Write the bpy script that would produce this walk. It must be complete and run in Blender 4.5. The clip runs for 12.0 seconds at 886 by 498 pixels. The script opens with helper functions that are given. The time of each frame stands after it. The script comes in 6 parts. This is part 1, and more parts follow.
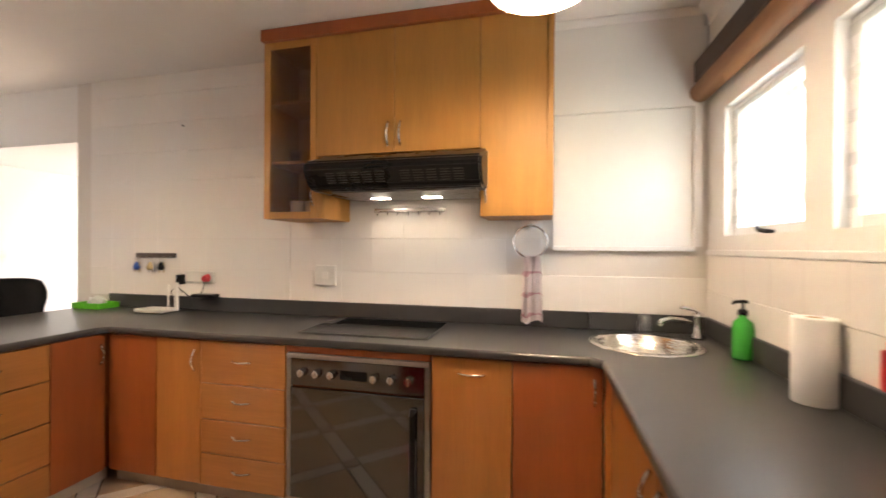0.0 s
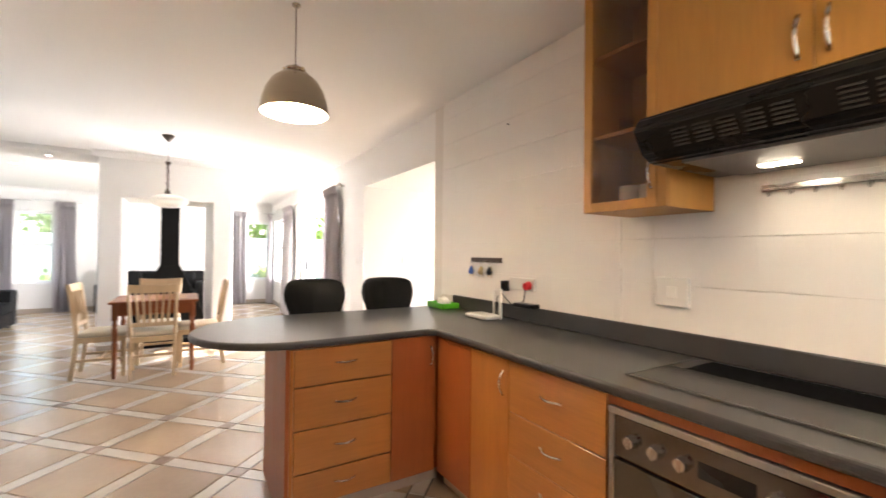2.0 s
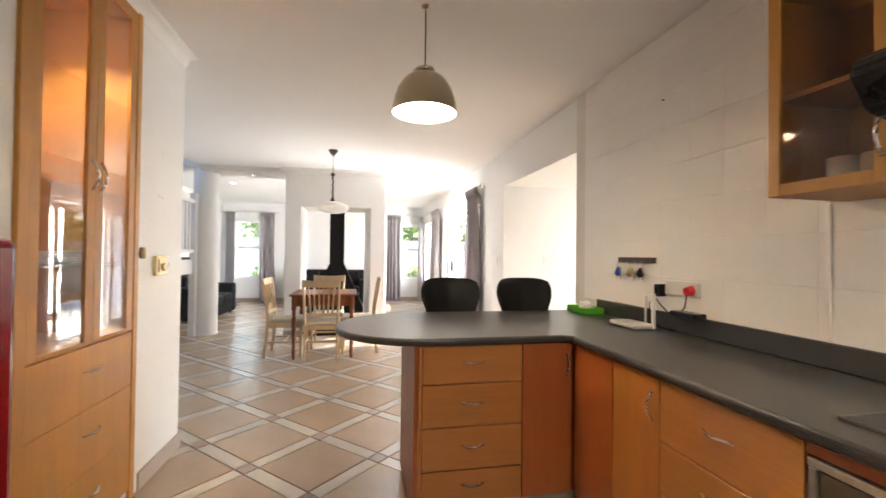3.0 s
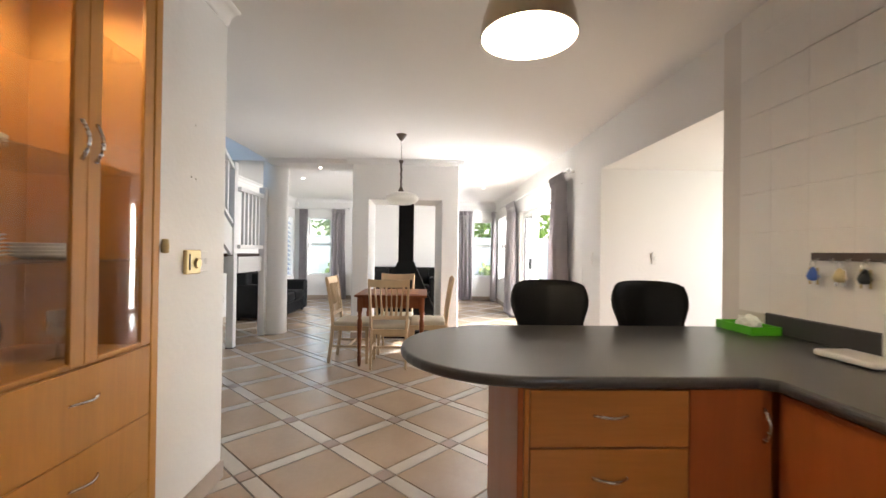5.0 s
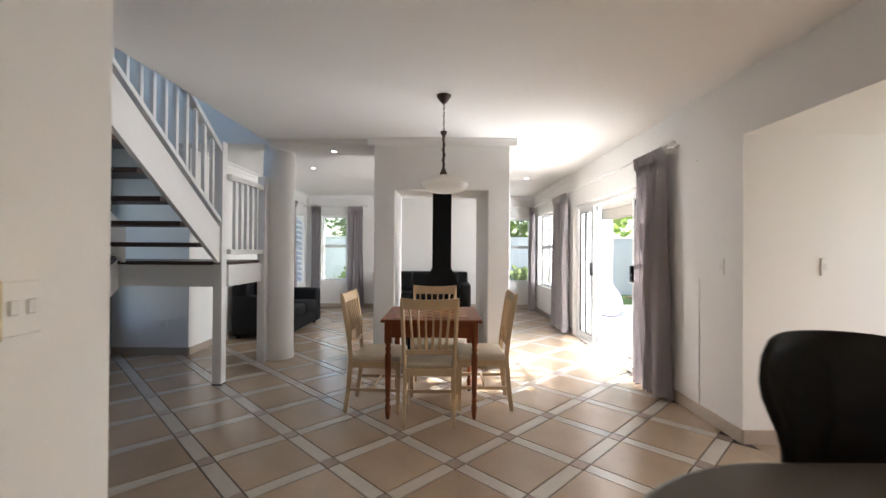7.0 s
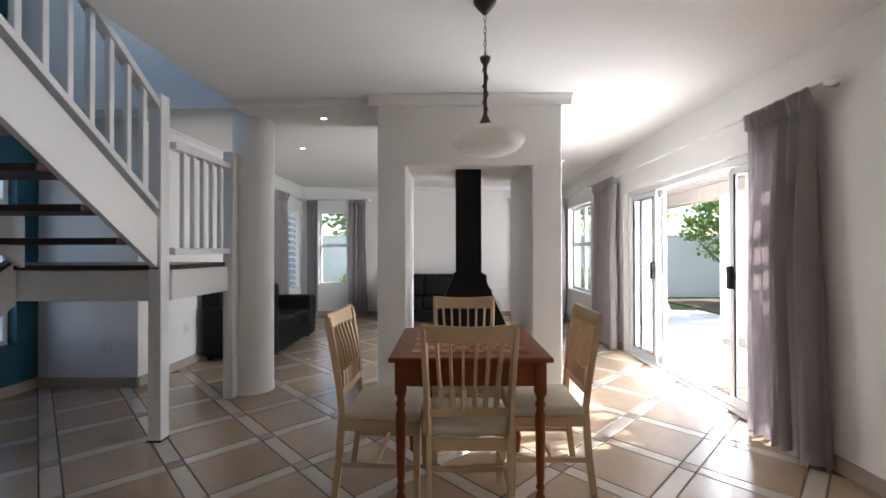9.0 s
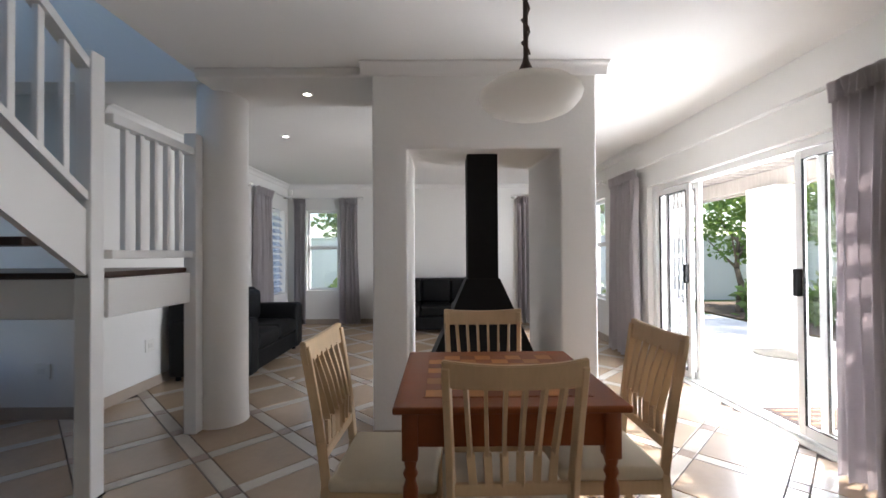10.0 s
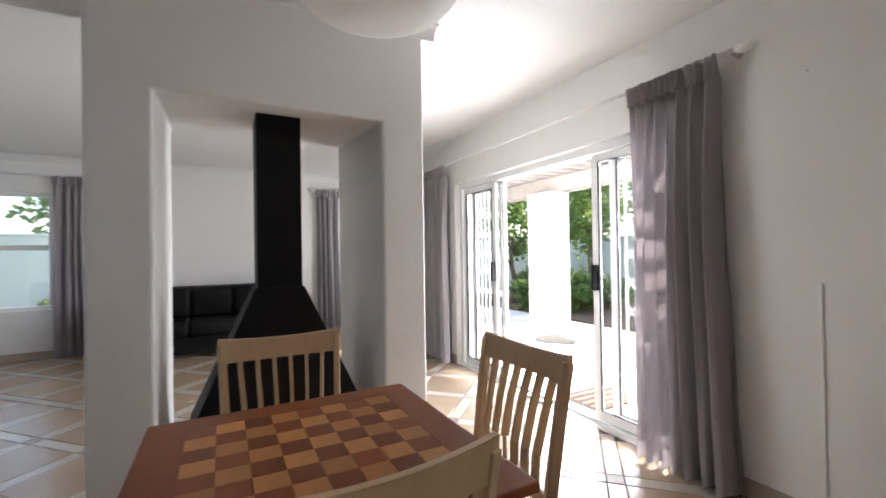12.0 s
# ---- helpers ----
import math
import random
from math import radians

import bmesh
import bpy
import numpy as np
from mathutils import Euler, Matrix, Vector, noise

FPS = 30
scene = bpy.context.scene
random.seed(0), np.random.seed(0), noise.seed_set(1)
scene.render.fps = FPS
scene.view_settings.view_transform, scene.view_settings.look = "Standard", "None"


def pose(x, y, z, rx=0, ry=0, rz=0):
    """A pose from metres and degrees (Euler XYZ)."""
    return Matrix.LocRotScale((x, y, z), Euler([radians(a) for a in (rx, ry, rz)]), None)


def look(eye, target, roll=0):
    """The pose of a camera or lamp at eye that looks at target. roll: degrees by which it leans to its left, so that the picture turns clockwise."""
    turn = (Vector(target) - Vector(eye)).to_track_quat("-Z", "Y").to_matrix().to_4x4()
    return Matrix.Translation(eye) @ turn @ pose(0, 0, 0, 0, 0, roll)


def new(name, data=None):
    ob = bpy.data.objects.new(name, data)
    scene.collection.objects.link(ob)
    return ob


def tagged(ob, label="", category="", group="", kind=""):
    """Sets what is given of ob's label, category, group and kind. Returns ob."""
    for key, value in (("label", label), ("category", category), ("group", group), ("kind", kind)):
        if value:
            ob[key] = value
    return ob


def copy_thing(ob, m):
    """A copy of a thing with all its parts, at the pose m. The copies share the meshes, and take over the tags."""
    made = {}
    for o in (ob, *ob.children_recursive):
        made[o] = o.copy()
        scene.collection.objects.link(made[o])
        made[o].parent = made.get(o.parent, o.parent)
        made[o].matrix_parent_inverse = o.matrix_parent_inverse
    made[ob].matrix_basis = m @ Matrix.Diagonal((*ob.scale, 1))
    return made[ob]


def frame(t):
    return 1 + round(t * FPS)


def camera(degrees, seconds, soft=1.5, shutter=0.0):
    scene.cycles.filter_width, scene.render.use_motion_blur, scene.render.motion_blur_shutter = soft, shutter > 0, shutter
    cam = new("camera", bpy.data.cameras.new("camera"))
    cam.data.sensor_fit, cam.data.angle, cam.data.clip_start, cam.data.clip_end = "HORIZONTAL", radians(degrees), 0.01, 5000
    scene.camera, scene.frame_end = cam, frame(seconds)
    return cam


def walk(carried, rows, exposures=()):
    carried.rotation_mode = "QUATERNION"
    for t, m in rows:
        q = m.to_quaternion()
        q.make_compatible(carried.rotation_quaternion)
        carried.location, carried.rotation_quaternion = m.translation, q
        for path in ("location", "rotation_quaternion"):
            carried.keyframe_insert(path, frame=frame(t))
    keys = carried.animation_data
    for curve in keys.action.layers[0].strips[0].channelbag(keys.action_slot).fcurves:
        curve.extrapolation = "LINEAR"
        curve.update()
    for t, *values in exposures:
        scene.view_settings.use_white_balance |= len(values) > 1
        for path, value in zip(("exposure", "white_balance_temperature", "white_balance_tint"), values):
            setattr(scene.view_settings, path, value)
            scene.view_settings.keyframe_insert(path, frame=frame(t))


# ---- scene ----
cam = camera(93.4, 12.0, shutter=0.4)
PATH = [
    (0, (-0.245, 0.457, 1.337), (-0.719, 2.4, 1.332), 0.3),
    (0.5, (-0.313, 0.647, 1.33), (-1.137, 2.469, 1.327), 0.3),
    (1, (-0.426, 0.788, 1.304), (-1.577, 2.424, 1.322), 0.3),
    (1.5, (-0.502, 0.94, 1.325), (-1.956, 2.313, 1.342), 0.5),
    (2, (-0.577, 1.073, 1.313), (-2.284, 2.115, 1.337), 0.6),
    (2.5, (-0.621, 1.166, 1.317), (-2.502, 1.847, 1.335), 0.5),
    (3, (-0.66, 1.208, 1.293), (-2.62, 1.601, 1.319), 0.7),
    (3.5, (-0.681, 1.236, 1.282), (-2.668, 1.466, 1.306), 0.7),
    (3.7, (-0.692, 1.23, 1.27), (-2.681, 1.433, 1.301), 0.9),
    (5.5, (-1.716, 1.159, 1.28), (-3.716, 1.189, 1.287), 0.6),
    (6, (-2.05, 1.09, 1.29), (-4.05, 1.097, 1.305), 0.7),
    (6.5, (-2.382, 0.954, 1.304), (-4.382, 0.96, 1.316), 0.7),
    (7, (-2.688, 0.874, 1.324), (-4.688, 0.872, 1.333), 0.4),
    (7.2, (-2.83, 0.846, 1.325), (-4.83, 0.842, 1.33), 0.35),
    (8.8, (-3.795, 0.722, 1.308), (-5.795, 0.686, 1.316), -0.1),
    (9, (-3.93, 0.679, 1.295), (-5.929, 0.653, 1.307), -0.1),
    (9.5, (-4.265, 0.605, 1.283), (-6.265, 0.592, 1.304), -0.3),
    (10, (-4.554, 0.553, 1.289), (-6.554, 0.563, 1.313), -0.4),
    (10.5, (-4.817, 0.491, 1.261), (-6.808, 0.677, 1.292), -0.5),
    (11, (-5.004, 0.51, 1.241), (-6.958, 0.936, 1.275), -0.7),
    (11.5, (-5.124, 0.554, 1.255), (-7.001, 1.244, 1.279), -0.9),
    (12, (-5.227, 0.586, 1.278), (-6.994, 1.522, 1.294), -0.9),
]
walk(cam, [(t, look(eye, target, roll)) for t, eye, target, roll in PATH], [(0, 3.1, 6650, 16), (1.5, 3.3, 6650, 14), (2.3, 3.24, 6650, 13), (3, 2.9, 6600, 12), (3.7, 2.66, 6600, 12), (5.5, 2.43, 6580, 12), (6.5, 2.05, 6500, 12), (7.2, 1.9, 6500, 12), (8.8, 1.55, 6300, 13), (12, 1.45, 6250, 13)])

# ---- world, sun, daylight ----
SUN_EL, SUN_AZ = radians(38), radians(-14)
world = bpy.data.worlds.new("sky")
scene.world = world
world.use_nodes = True
wn = world.node_tree
sky = wn.nodes.new("ShaderNodeTexSky")
sky.sky_type, sky.sun_disc, sky.sun_elevation, sky.sun_rotation = "NISHITA", False, SUN_EL, SUN_AZ
wn.nodes["Background"].inputs[1].default_value = 0.15
wn.links.new(sky.outputs[0], wn.nodes["Background"].inputs[0])


def lamp(name, kind, m, energy, color=(1, 1, 1), **more):
    data = bpy.data.lights.new(name, kind)
    data.energy, data.color = energy, color
    if kind == "AREA":
        data.shape, data.size, data.size_y = "RECTANGLE", more["size"][0], more["size"][1]
    elif kind == "SUN":
        data.angle = radians(0.5)
    else:
        data.shadow_soft_size = more.get("radius", 0.03)
        if kind == "SPOT":
            data.spot_size, data.spot_blend = radians(more.get("cone", 100)), 0.6
    ob = new(name, data)
    ob.matrix_world = m
    return ob


sun_from = Vector((math.sin(SUN_AZ) * math.cos(SUN_EL), math.cos(SUN_AZ) * math.cos(SUN_EL), math.sin(SUN_EL)))
lamp("sun", "SUN", look(sun_from * 30, (0, 0, 0)), 5.0, (1.0, 0.95, 0.87))
DAY = (0.92, 0.96, 1.0)
lamp("daylight_sliding_door", "AREA", look((-8.05, 4.6, 1.1), (-7.95, 0, 1.0)), 165, DAY, size=(4.0, 2.0))
lamp("daylight_kitchen_window", "AREA", look((0.75, 1.75, 1.7), (-3, 1.75, 2.6)), 2.9, (1, 0.97, 0.92), size=(1.9, 0.63))
lamp("daylight_hall_window", "AREA", look((-6.800, -3.5, 1.3), (-6.800, 0, 1.0)), 1.8, (0.42, 0.62, 1.0), size=(1.6, 1.5))
lamp("daylight_upper_window", "AREA", look((-5.9, -3.5, 4.0), (-5.9, 0, 3.0)), 3.1, (0.45, 0.65, 1.0), size=(2.0, 1.2))
lamp("daylight_living_side", "AREA", look((-11.9, -2.55, 1.35), (-11.4, 0, 0.9)), 0.4, DAY, size=(0.8, 1.4))
lamp("daylight_living_back", "AREA", look((-12.65, -1.6, 1.35), (-9, -1.2, 0.9)), 0.25, DAY, size=(0.6, 1.4))
lamp("daylight_living_back_right", "AREA", look((-12.65, 2.6, 1.35), (-9, 2.0, 0.9)), 0.3, DAY, size=(0.5, 1.4))
lamp("daylight_living_north", "AREA", look((-11.1, 3.3, 1.35), (-11.1, 0, 0.9)), 1.12, DAY, size=(1.2, 1.4))
# fill for the passage wall, set before an added window out of view
lamp("daylight_passage", "AREA", look((-4.7, 5.15, 1.4), (-4.7, 3, 1.2)), 3.3, (0.98, 0.98, 1.0), size=(1.3, 1.3))

# ---- materials ----


def mat(name, col, rough=0.5, metal=0.0, var=0.06, scale=4.0, stretch=(1, 1, 1), grain=0.0, gscale=60.0, bump=0.05, bscale=120.0,
        pick=0.0, spec=0.5, rvar=0.08, coat=0.0):
    """Principled surface: blotches, grain, fine relief, and a tone picked for each object."""
    m = bpy.data.materials.new(name)
    m.use_nodes = True
    nt = m.node_tree
    b = nt.nodes["Principled BSDF"]
    b.inputs["Metallic"].default_value = metal
    b.inputs["Specular IOR Level"].default_value = spec
    b.inputs["Coat Weight"].default_value = coat
    b.inputs["Coat Roughness"].default_value = 0.12
    tc = nt.nodes.new("ShaderNodeTexCoord")
    mp = nt.nodes.new("ShaderNodeMapping")
    mp.inputs["Scale"].default_value = stretch
    nt.links.new(tc.outputs["Object"], mp.inputs[0])

    def fuzz(s, detail=4):
        n = nt.nodes.new("ShaderNodeTexNoise")
        n.inputs["Scale"].default_value, n.inputs["Detail"].default_value = s, detail
        nt.links.new(mp.outputs[0], n.inputs["Vector"])
        return n.outputs["Fac"]

    def math_node(op, a, c):
        n = nt.nodes.new("ShaderNodeMath")
        n.operation = op
        for k, v in ((0, a), (1, c)):
            if isinstance(v, (int, float)):
                n.inputs[k].default_value = v
            else:
                nt.links.new(v, n.inputs[k])
        return n.outputs[0]

    blot = fuzz(scale)
    f = math_node("MULTIPLY_ADD", blot, var * 2)
    f.node.inputs[2].default_value = 1 - var
    if grain:
        g = math_node("MULTIPLY_ADD", fuzz(gscale, 6), grain * 2)
        g.node.inputs[2].default_value = 1 - grain
        f = math_node("MULTIPLY", f, g)
    if pick:
        info = nt.nodes.new("ShaderNodeObjectInfo")
        r = math_node("MULTIPLY_ADD", info.outputs["Random"], pick * 2)
        r.node.inputs[2].default_value = 1 - pick
        f = math_node("MULTIPLY", f, r)
    hsv = nt.nodes.new("ShaderNodeHueSaturation")
    hsv.inputs["Color"].default_value = (*col, 1)
    nt.links.new(f, hsv.inputs["Value"])
    nt.links.new(hsv.outputs[0], b.inputs["Base Color"])
    r = math_node("MULTIPLY_ADD", blot, rvar * 2)
    r.node.inputs[2].default_value = rough - rvar
    nt.links.new(r, b.inputs["Roughness"])
    if bump:
        bp = nt.nodes.new("ShaderNodeBump")
        bp.inputs["Strength"].default_value, bp.inputs["Distance"].default_value = bump, 0.01
        nt.links.new(fuzz(bscale, 3), bp.inputs["Height"])
        nt.links.new(bp.outputs[0], b.inputs["Normal"])
    return m


def glow(name, col, power):
    m = bpy.data.materials.new(name)
    m.use_nodes = True
    b = m.node_tree.nodes["Principled BSDF"]
    b.inputs["Base Color"].default_value = (*col, 1)
    b.inputs["Emission Color"].default_value = (*col, 1)
    b.inputs["Emission Strength"].default_value = power
    return m


def glass(name, col=(1, 1, 1), rough=0.0, mix=0.12):
    """Thin clear glass: mostly see-through, with a mirror-like skin."""
    m = bpy.data.materials.new(name)
    m.use_nodes = True
    nt = m.node_tree
    out = nt.nodes["Material Output"]
    nt.nodes.remove(nt.nodes["Principled BSDF"])
    a, g, x = nt.nodes.new("ShaderNodeBsdfTransparent"), nt.nodes.new("ShaderNodeBsdfGlossy"), nt.nodes.new("ShaderNodeMixShader")
    lw = nt.nodes.new("ShaderNodeLayerWeight")
    a.inputs[0].default_value = (*col, 1)
    g.inputs["Roughness"].default_value = rough
    pw = nt.nodes.new("ShaderNodeMath")
    pw.operation, pw.inputs[1].default_value = "POWER", 3.0
    ad = nt.nodes.new("ShaderNodeMath")
    ad.operation, ad.inputs[1].default_value, ad.inputs[2].default_value = "MULTIPLY_ADD", 0.55, mix - 0.06
    nt.links.new(lw.outputs["Facing"], pw.inputs[0])
    nt.links.new(pw.outputs[0], ad.inputs[0])
    nt.links.new(ad.outputs[0], x.inputs[0])
    nt.links.new(a.outputs[0], x.inputs[1])
    nt.links.new(g.outputs[0], x.inputs[2])
    nt.links.new(x.outputs[0], out.inputs[0])
    return m


PLASTER = mat("white_plaster", (0.80, 0.785, 0.76), 0.75, var=0.02, scale=1.5, bump=0.12, bscale=35)
CEILING = mat("white_ceiling_paint", (0.80, 0.785, 0.765), 0.85, var=0.015, bump=0.05, bscale=90)
TEAL = mat("teal_wall_paint", (0.015, 0.09, 0.13), 0.7, var=0.05, bump=0.1, bscale=35)
WALL_TILE = mat("painted_wall_tile", (0.79, 0.755, 0.71), 0.34, var=0.03, scale=3, bump=0.04, bscale=14, pick=0.008)
GROUT = mat("wall_grout", (0.69, 0.645, 0.59), 0.8)
FLOOR_GROUT = mat("floor_grout", (0.055, 0.038, 0.03), 0.85, var=0.15)
BIG_TILE = mat("sand_floor_tile", (0.40, 0.295, 0.205), 0.24, var=0.16, scale=3.5, grain=0.07, gscale=24, bump=0.05, bscale=30, pick=0.07, spec=0.85)
STRIP_TILE = mat("cream_border_tile", (0.53, 0.465, 0.395), 0.22, var=0.12, scale=5, grain=0.06, gscale=30, bump=0.05, bscale=30, pick=0.06, spec=0.85)
INSET_TILE = mat("brown_inset_tile", (0.27, 0.19, 0.145), 0.32, var=0.15, scale=8, grain=0.1, gscale=40, bump=0.05, pick=0.12)
SKIRT = mat("tile_skirting", (0.42, 0.345, 0.28), 0.4, var=0.12, scale=6, pick=0.06)
WOOD = mat("honey_cabinet_veneer", (0.42, 0.162, 0.036), 0.36, var=0.22, scale=1.6, stretch=(7, 7, 0.55), grain=0.14, gscale=14, bump=0.02, pick=0.06, coat=0.15)
WOOD_RED = mat("cherry_cabinet_veneer", (0.335, 0.088, 0.022), 0.36, var=0.16, scale=1.6, stretch=(7, 7, 0.55), grain=0.12, gscale=14, bump=0.02, pick=0.05, coat=0.15)
WOOD_ACROSS = mat("honey_drawer_veneer", (0.40, 0.162, 0.038), 0.36, var=0.2, scale=1.6, stretch=(0.6, 0.6, 8), grain=0.14, gscale=14, bump=0.02, pick=0.07, coat=0.15)
WOOD_GOLD = mat("golden_wall_cabinet_veneer", (0.46, 0.215, 0.044), 0.48, var=0.2, scale=1.6, stretch=(7, 7, 0.5), grain=0.13, gscale=14, bump=0.02, pick=0.06)
COUNTER = mat("charcoal_laminate", (0.048, 0.045, 0.044), 0.30, var=0.03, scale=1.2, grain=0.28, gscale=420, bump=0.03, bscale=260, rvar=0.012, spec=0.45)
STEEL = mat("brushed_steel", (0.62, 0.60, 0.57), 0.26, 1.0, var=0.05, scale=12, stretch=(1, 1, 10), bump=0)
CHROME = mat("chrome", (0.78, 0.78, 0.78), 0.1, 1.0, var=0.02, bump=0, rvar=0.03)
NICKEL = mat("satin_nickel_shade", (0.52, 0.455, 0.36), 0.16, 1.0, var=0.04, scale=10, bump=0)
BLACK = mat("black_enamel", (0.006, 0.006, 0.0065), 0.28, spec=0.3, var=0.1, bump=0.02)
MATTE_BLACK = mat("matt_black_steel", (0.005, 0.005, 0.0055), 0.65, spec=0.2, var=0.2, scale=5, bump=0.06)
OVEN_GLASS = mat("dark_oven_glass", (0.006, 0.006, 0.006), 0.04, var=0.05, bump=0, rvar=0.01, spec=1.0, coat=1.0)
PLASTIC = mat("white_plastic", (0.78, 0.76, 0.72), 0.4, var=0.02, bump=0)
CREAM = mat("pale_plastic", (0.70, 0.68, 0.64), 0.4, var=0.02, bump=0)
BRASS = mat("brass_plate", (0.52, 0.41, 0.22), 0.5, 1.0, var=0.06, bump=0.01)
RED = mat("red_fridge_enamel", (0.20, 0.003, 0.008), 0.12, var=0.03, bump=0.01, rvar=0.03, coat=0.6)
RED_PLASTIC = mat("red_plastic", (0.55, 0.012, 0.02), 0.4, bump=0)
GREEN = mat("green_plastic", (0.10, 0.52, 0.02), 0.4, var=0.06, bump=0.02)
SOAP = mat("green_liquid_soap", (0.06, 0.50, 0.06), 0.12, var=0.06, bump=0)
PAPER = mat("kitchen_paper", (0.82, 0.81, 0.79), 0.9, var=0.03, bump=0.06, bscale=160)
CLOTH = mat("pink_check_cloth", (0.80, 0.72, 0.72), 0.9, var=0.1, scale=30, bump=0.3, bscale=220)
CLOTH_BAND = mat("rose_cloth_band", (0.62, 0.38, 0.42), 0.9, var=0.1, scale=30, bump=0.3)
CHAIR_WOOD = mat("pale_oak_chair", (0.56, 0.40, 0.235), 0.42, var=0.14, scale=2.5, stretch=(6, 6, 0.8), grain=0.08, gscale=18, bump=0.03, pick=0.03)
CUSHION = mat("cream_seat_fabric", (0.60, 0.53, 0.40), 0.9, var=0.06, scale=8, bump=0.25, bscale=300)
TABLE_WOOD = mat("red_brown_table_wood", (0.225, 0.066, 0.022), 0.38, var=0.2, scale=2, stretch=(7, 1, 1), grain=0.14, gscale=16, bump=0.02, spec=0.2)
SQUARE_PALE = mat("pale_inlay", (0.42, 0.185, 0.060), 0.38, var=0.25, scale=4, grain=0.14, gscale=30, bump=0.02, pick=0.2, spec=0.2)
SQUARE_DARK = mat("dark_inlay", (0.20, 0.056, 0.020), 0.38, var=0.25, scale=4, grain=0.14, gscale=30, bump=0.02, pick=0.2, spec=0.2)
LEATHER = mat("black_leather", (0.006, 0.006, 0.0065), 0.55, spec=0.18, var=0.2, scale=5, bump=0.2, bscale=90)
FABRIC_GREY = mat("lilac_grey_curtain", (0.55, 0.505, 0.515), 0.9, var=0.06, scale=6, bump=0.2, bscale=260)
PAINT = mat("white_gloss_paint", (0.80, 0.79, 0.775), 0.4, var=0.02, bump=0.03, bscale=30)
TREAD = mat("dark_stained_tread", (0.05, 0.022, 0.014), 0.4, var=0.2, stretch=(1, 8, 1), grain=0.15, gscale=16)
ALU = mat("white_window_frame", (0.80, 0.80, 0.79), 0.35, var=0.02, bump=0)
GLASS = glass("window_glass")
# the blue tint puts the sky's reflection into the glass colour
LOUVRE = glass("sky_tinted_louvre_glass", (0.72, 0.80, 0.95), 0.05, 0.25)
CAB_GLASS = glass("cabinet_glass", (0.93, 0.90, 0.86), 0.0, 0.085)
SMOKE_GLASS = glass("smoked_glass", (0.88, 0.82, 0.76), 0.02, 0.09)
FROST = mat("alabaster_glass", (0.90, 0.885, 0.85), 0.5, spec=0.3, var=0.03, scale=6, bump=0)
ft = FROST.node_tree
through_glass, half = ft.nodes.new("ShaderNodeBsdfTranslucent"), ft.nodes.new("ShaderNodeMixShader")
through_glass.inputs[0].default_value = (0.92, 0.90, 0.86, 1)
half.inputs[0].default_value = 0.68
ft.links.new(ft.nodes["Principled BSDF"].outputs[0], half.inputs[1])
ft.links.new(through_glass.outputs[0], half.inputs[2])
ft.links.new(half.outputs[0], ft.nodes["Material Output"].inputs[0])
BULB = glow("warm_bulb", (1.0, 0.80, 0.52), 28)
SPOT_GLOW = glow("downlight_glow", (1.0, 0.93, 0.82), 9)
BLIND = mat("bamboo_blind", (0.26, 0.11, 0.035), 0.6, var=0.2, scale=3, stretch=(10, 1, 10), grain=0.2, gscale=20, bump=0.2, bscale=60)
BLIND_DARK = mat("dark_pelmet_wood", (0.06, 0.035, 0.022), 0.5, var=0.15, stretch=(6, 1, 6))
CHINA = mat("white_china", (0.72, 0.70, 0.66), 0.25, var=0.02, bump=0)
CLEAR = glass("clear_tumbler", (0.96, 0.97, 0.97), 0.0, 0.18)
PATIO = mat("pale_patio_deck", (0.75, 0.73, 0.69), 0.7, var=0.1, scale=2, stretch=(1, 1, 1), grain=0.06, gscale=20, pick=0.06)
OUT_WALL = mat("white_outdoor_plaster", (0.82, 0.80, 0.77), 0.85, var=0.06, scale=1.2, bump=0.15, bscale=20)
BEAM = mat("weathered_pergola_timber", (0.42, 0.37, 0.32), 0.8, var=0.2, scale=3, stretch=(8, 8, 1), grain=0.15, gscale=20)
LAWN = mat("lawn", (0.10, 0.16, 0.035), 0.95, var=0.35, scale=3, grain=0.3, gscale=60, bump=0.4, bscale=80)
BARK = mat("tree_bark", (0.16, 0.12, 0.085), 0.9, var=0.25, scale=8, stretch=(3, 3, 0.6), bump=0.4, bscale=30)
LEAF = mat("tree_leaves", (0.12, 0.19, 0.06), 0.55, var=0.4, scale=2.0, bump=0, pick=0.1)
LEAF_PALE = mat("palm_leaves", (0.20, 0.25, 0.13), 0.5, var=0.4, scale=2.0, bump=0)
for leafy, through_colour in ((LEAF, (0.30, 0.42, 0.10, 1)), (LEAF_PALE, (0.36, 0.44, 0.18, 1))):
    # sunlit leaves let light through
    tree_nodes = leafy.node_tree
    output = next(n for n in tree_nodes.nodes if n.type == "OUTPUT_MATERIAL")
    surface = output.inputs["Surface"].links[0].from_socket
    thin, both = tree_nodes.nodes.new("ShaderNodeBsdfTranslucent"), tree_nodes.nodes.new("ShaderNodeMixShader")
    thin.inputs["Color"].default_value = through_colour
    both.inputs[0].default_value = 0.45
    tree_nodes.links.new(surface, both.inputs[1])
    tree_nodes.links.new(thin.outputs[0], both.inputs[2])
    tree_nodes.links.new(both.outputs[0], output.inputs["Surface"])
MAT_BROWN = mat("coir_doormat", (0.035, 0.02, 0.014), 0.95, var=0.3, scale=12, bump=0.5, bscale=90)
PURPLE = mat("lilac_canvas", (0.42, 0.37, 0.66), 0.8, var=0.08, bump=0.15)
KEY_BLUE = mat("blue_fob", (0.03, 0.10, 0.42), 0.4, bump=0)

# ---- geometry helpers ----
SPACE = {}


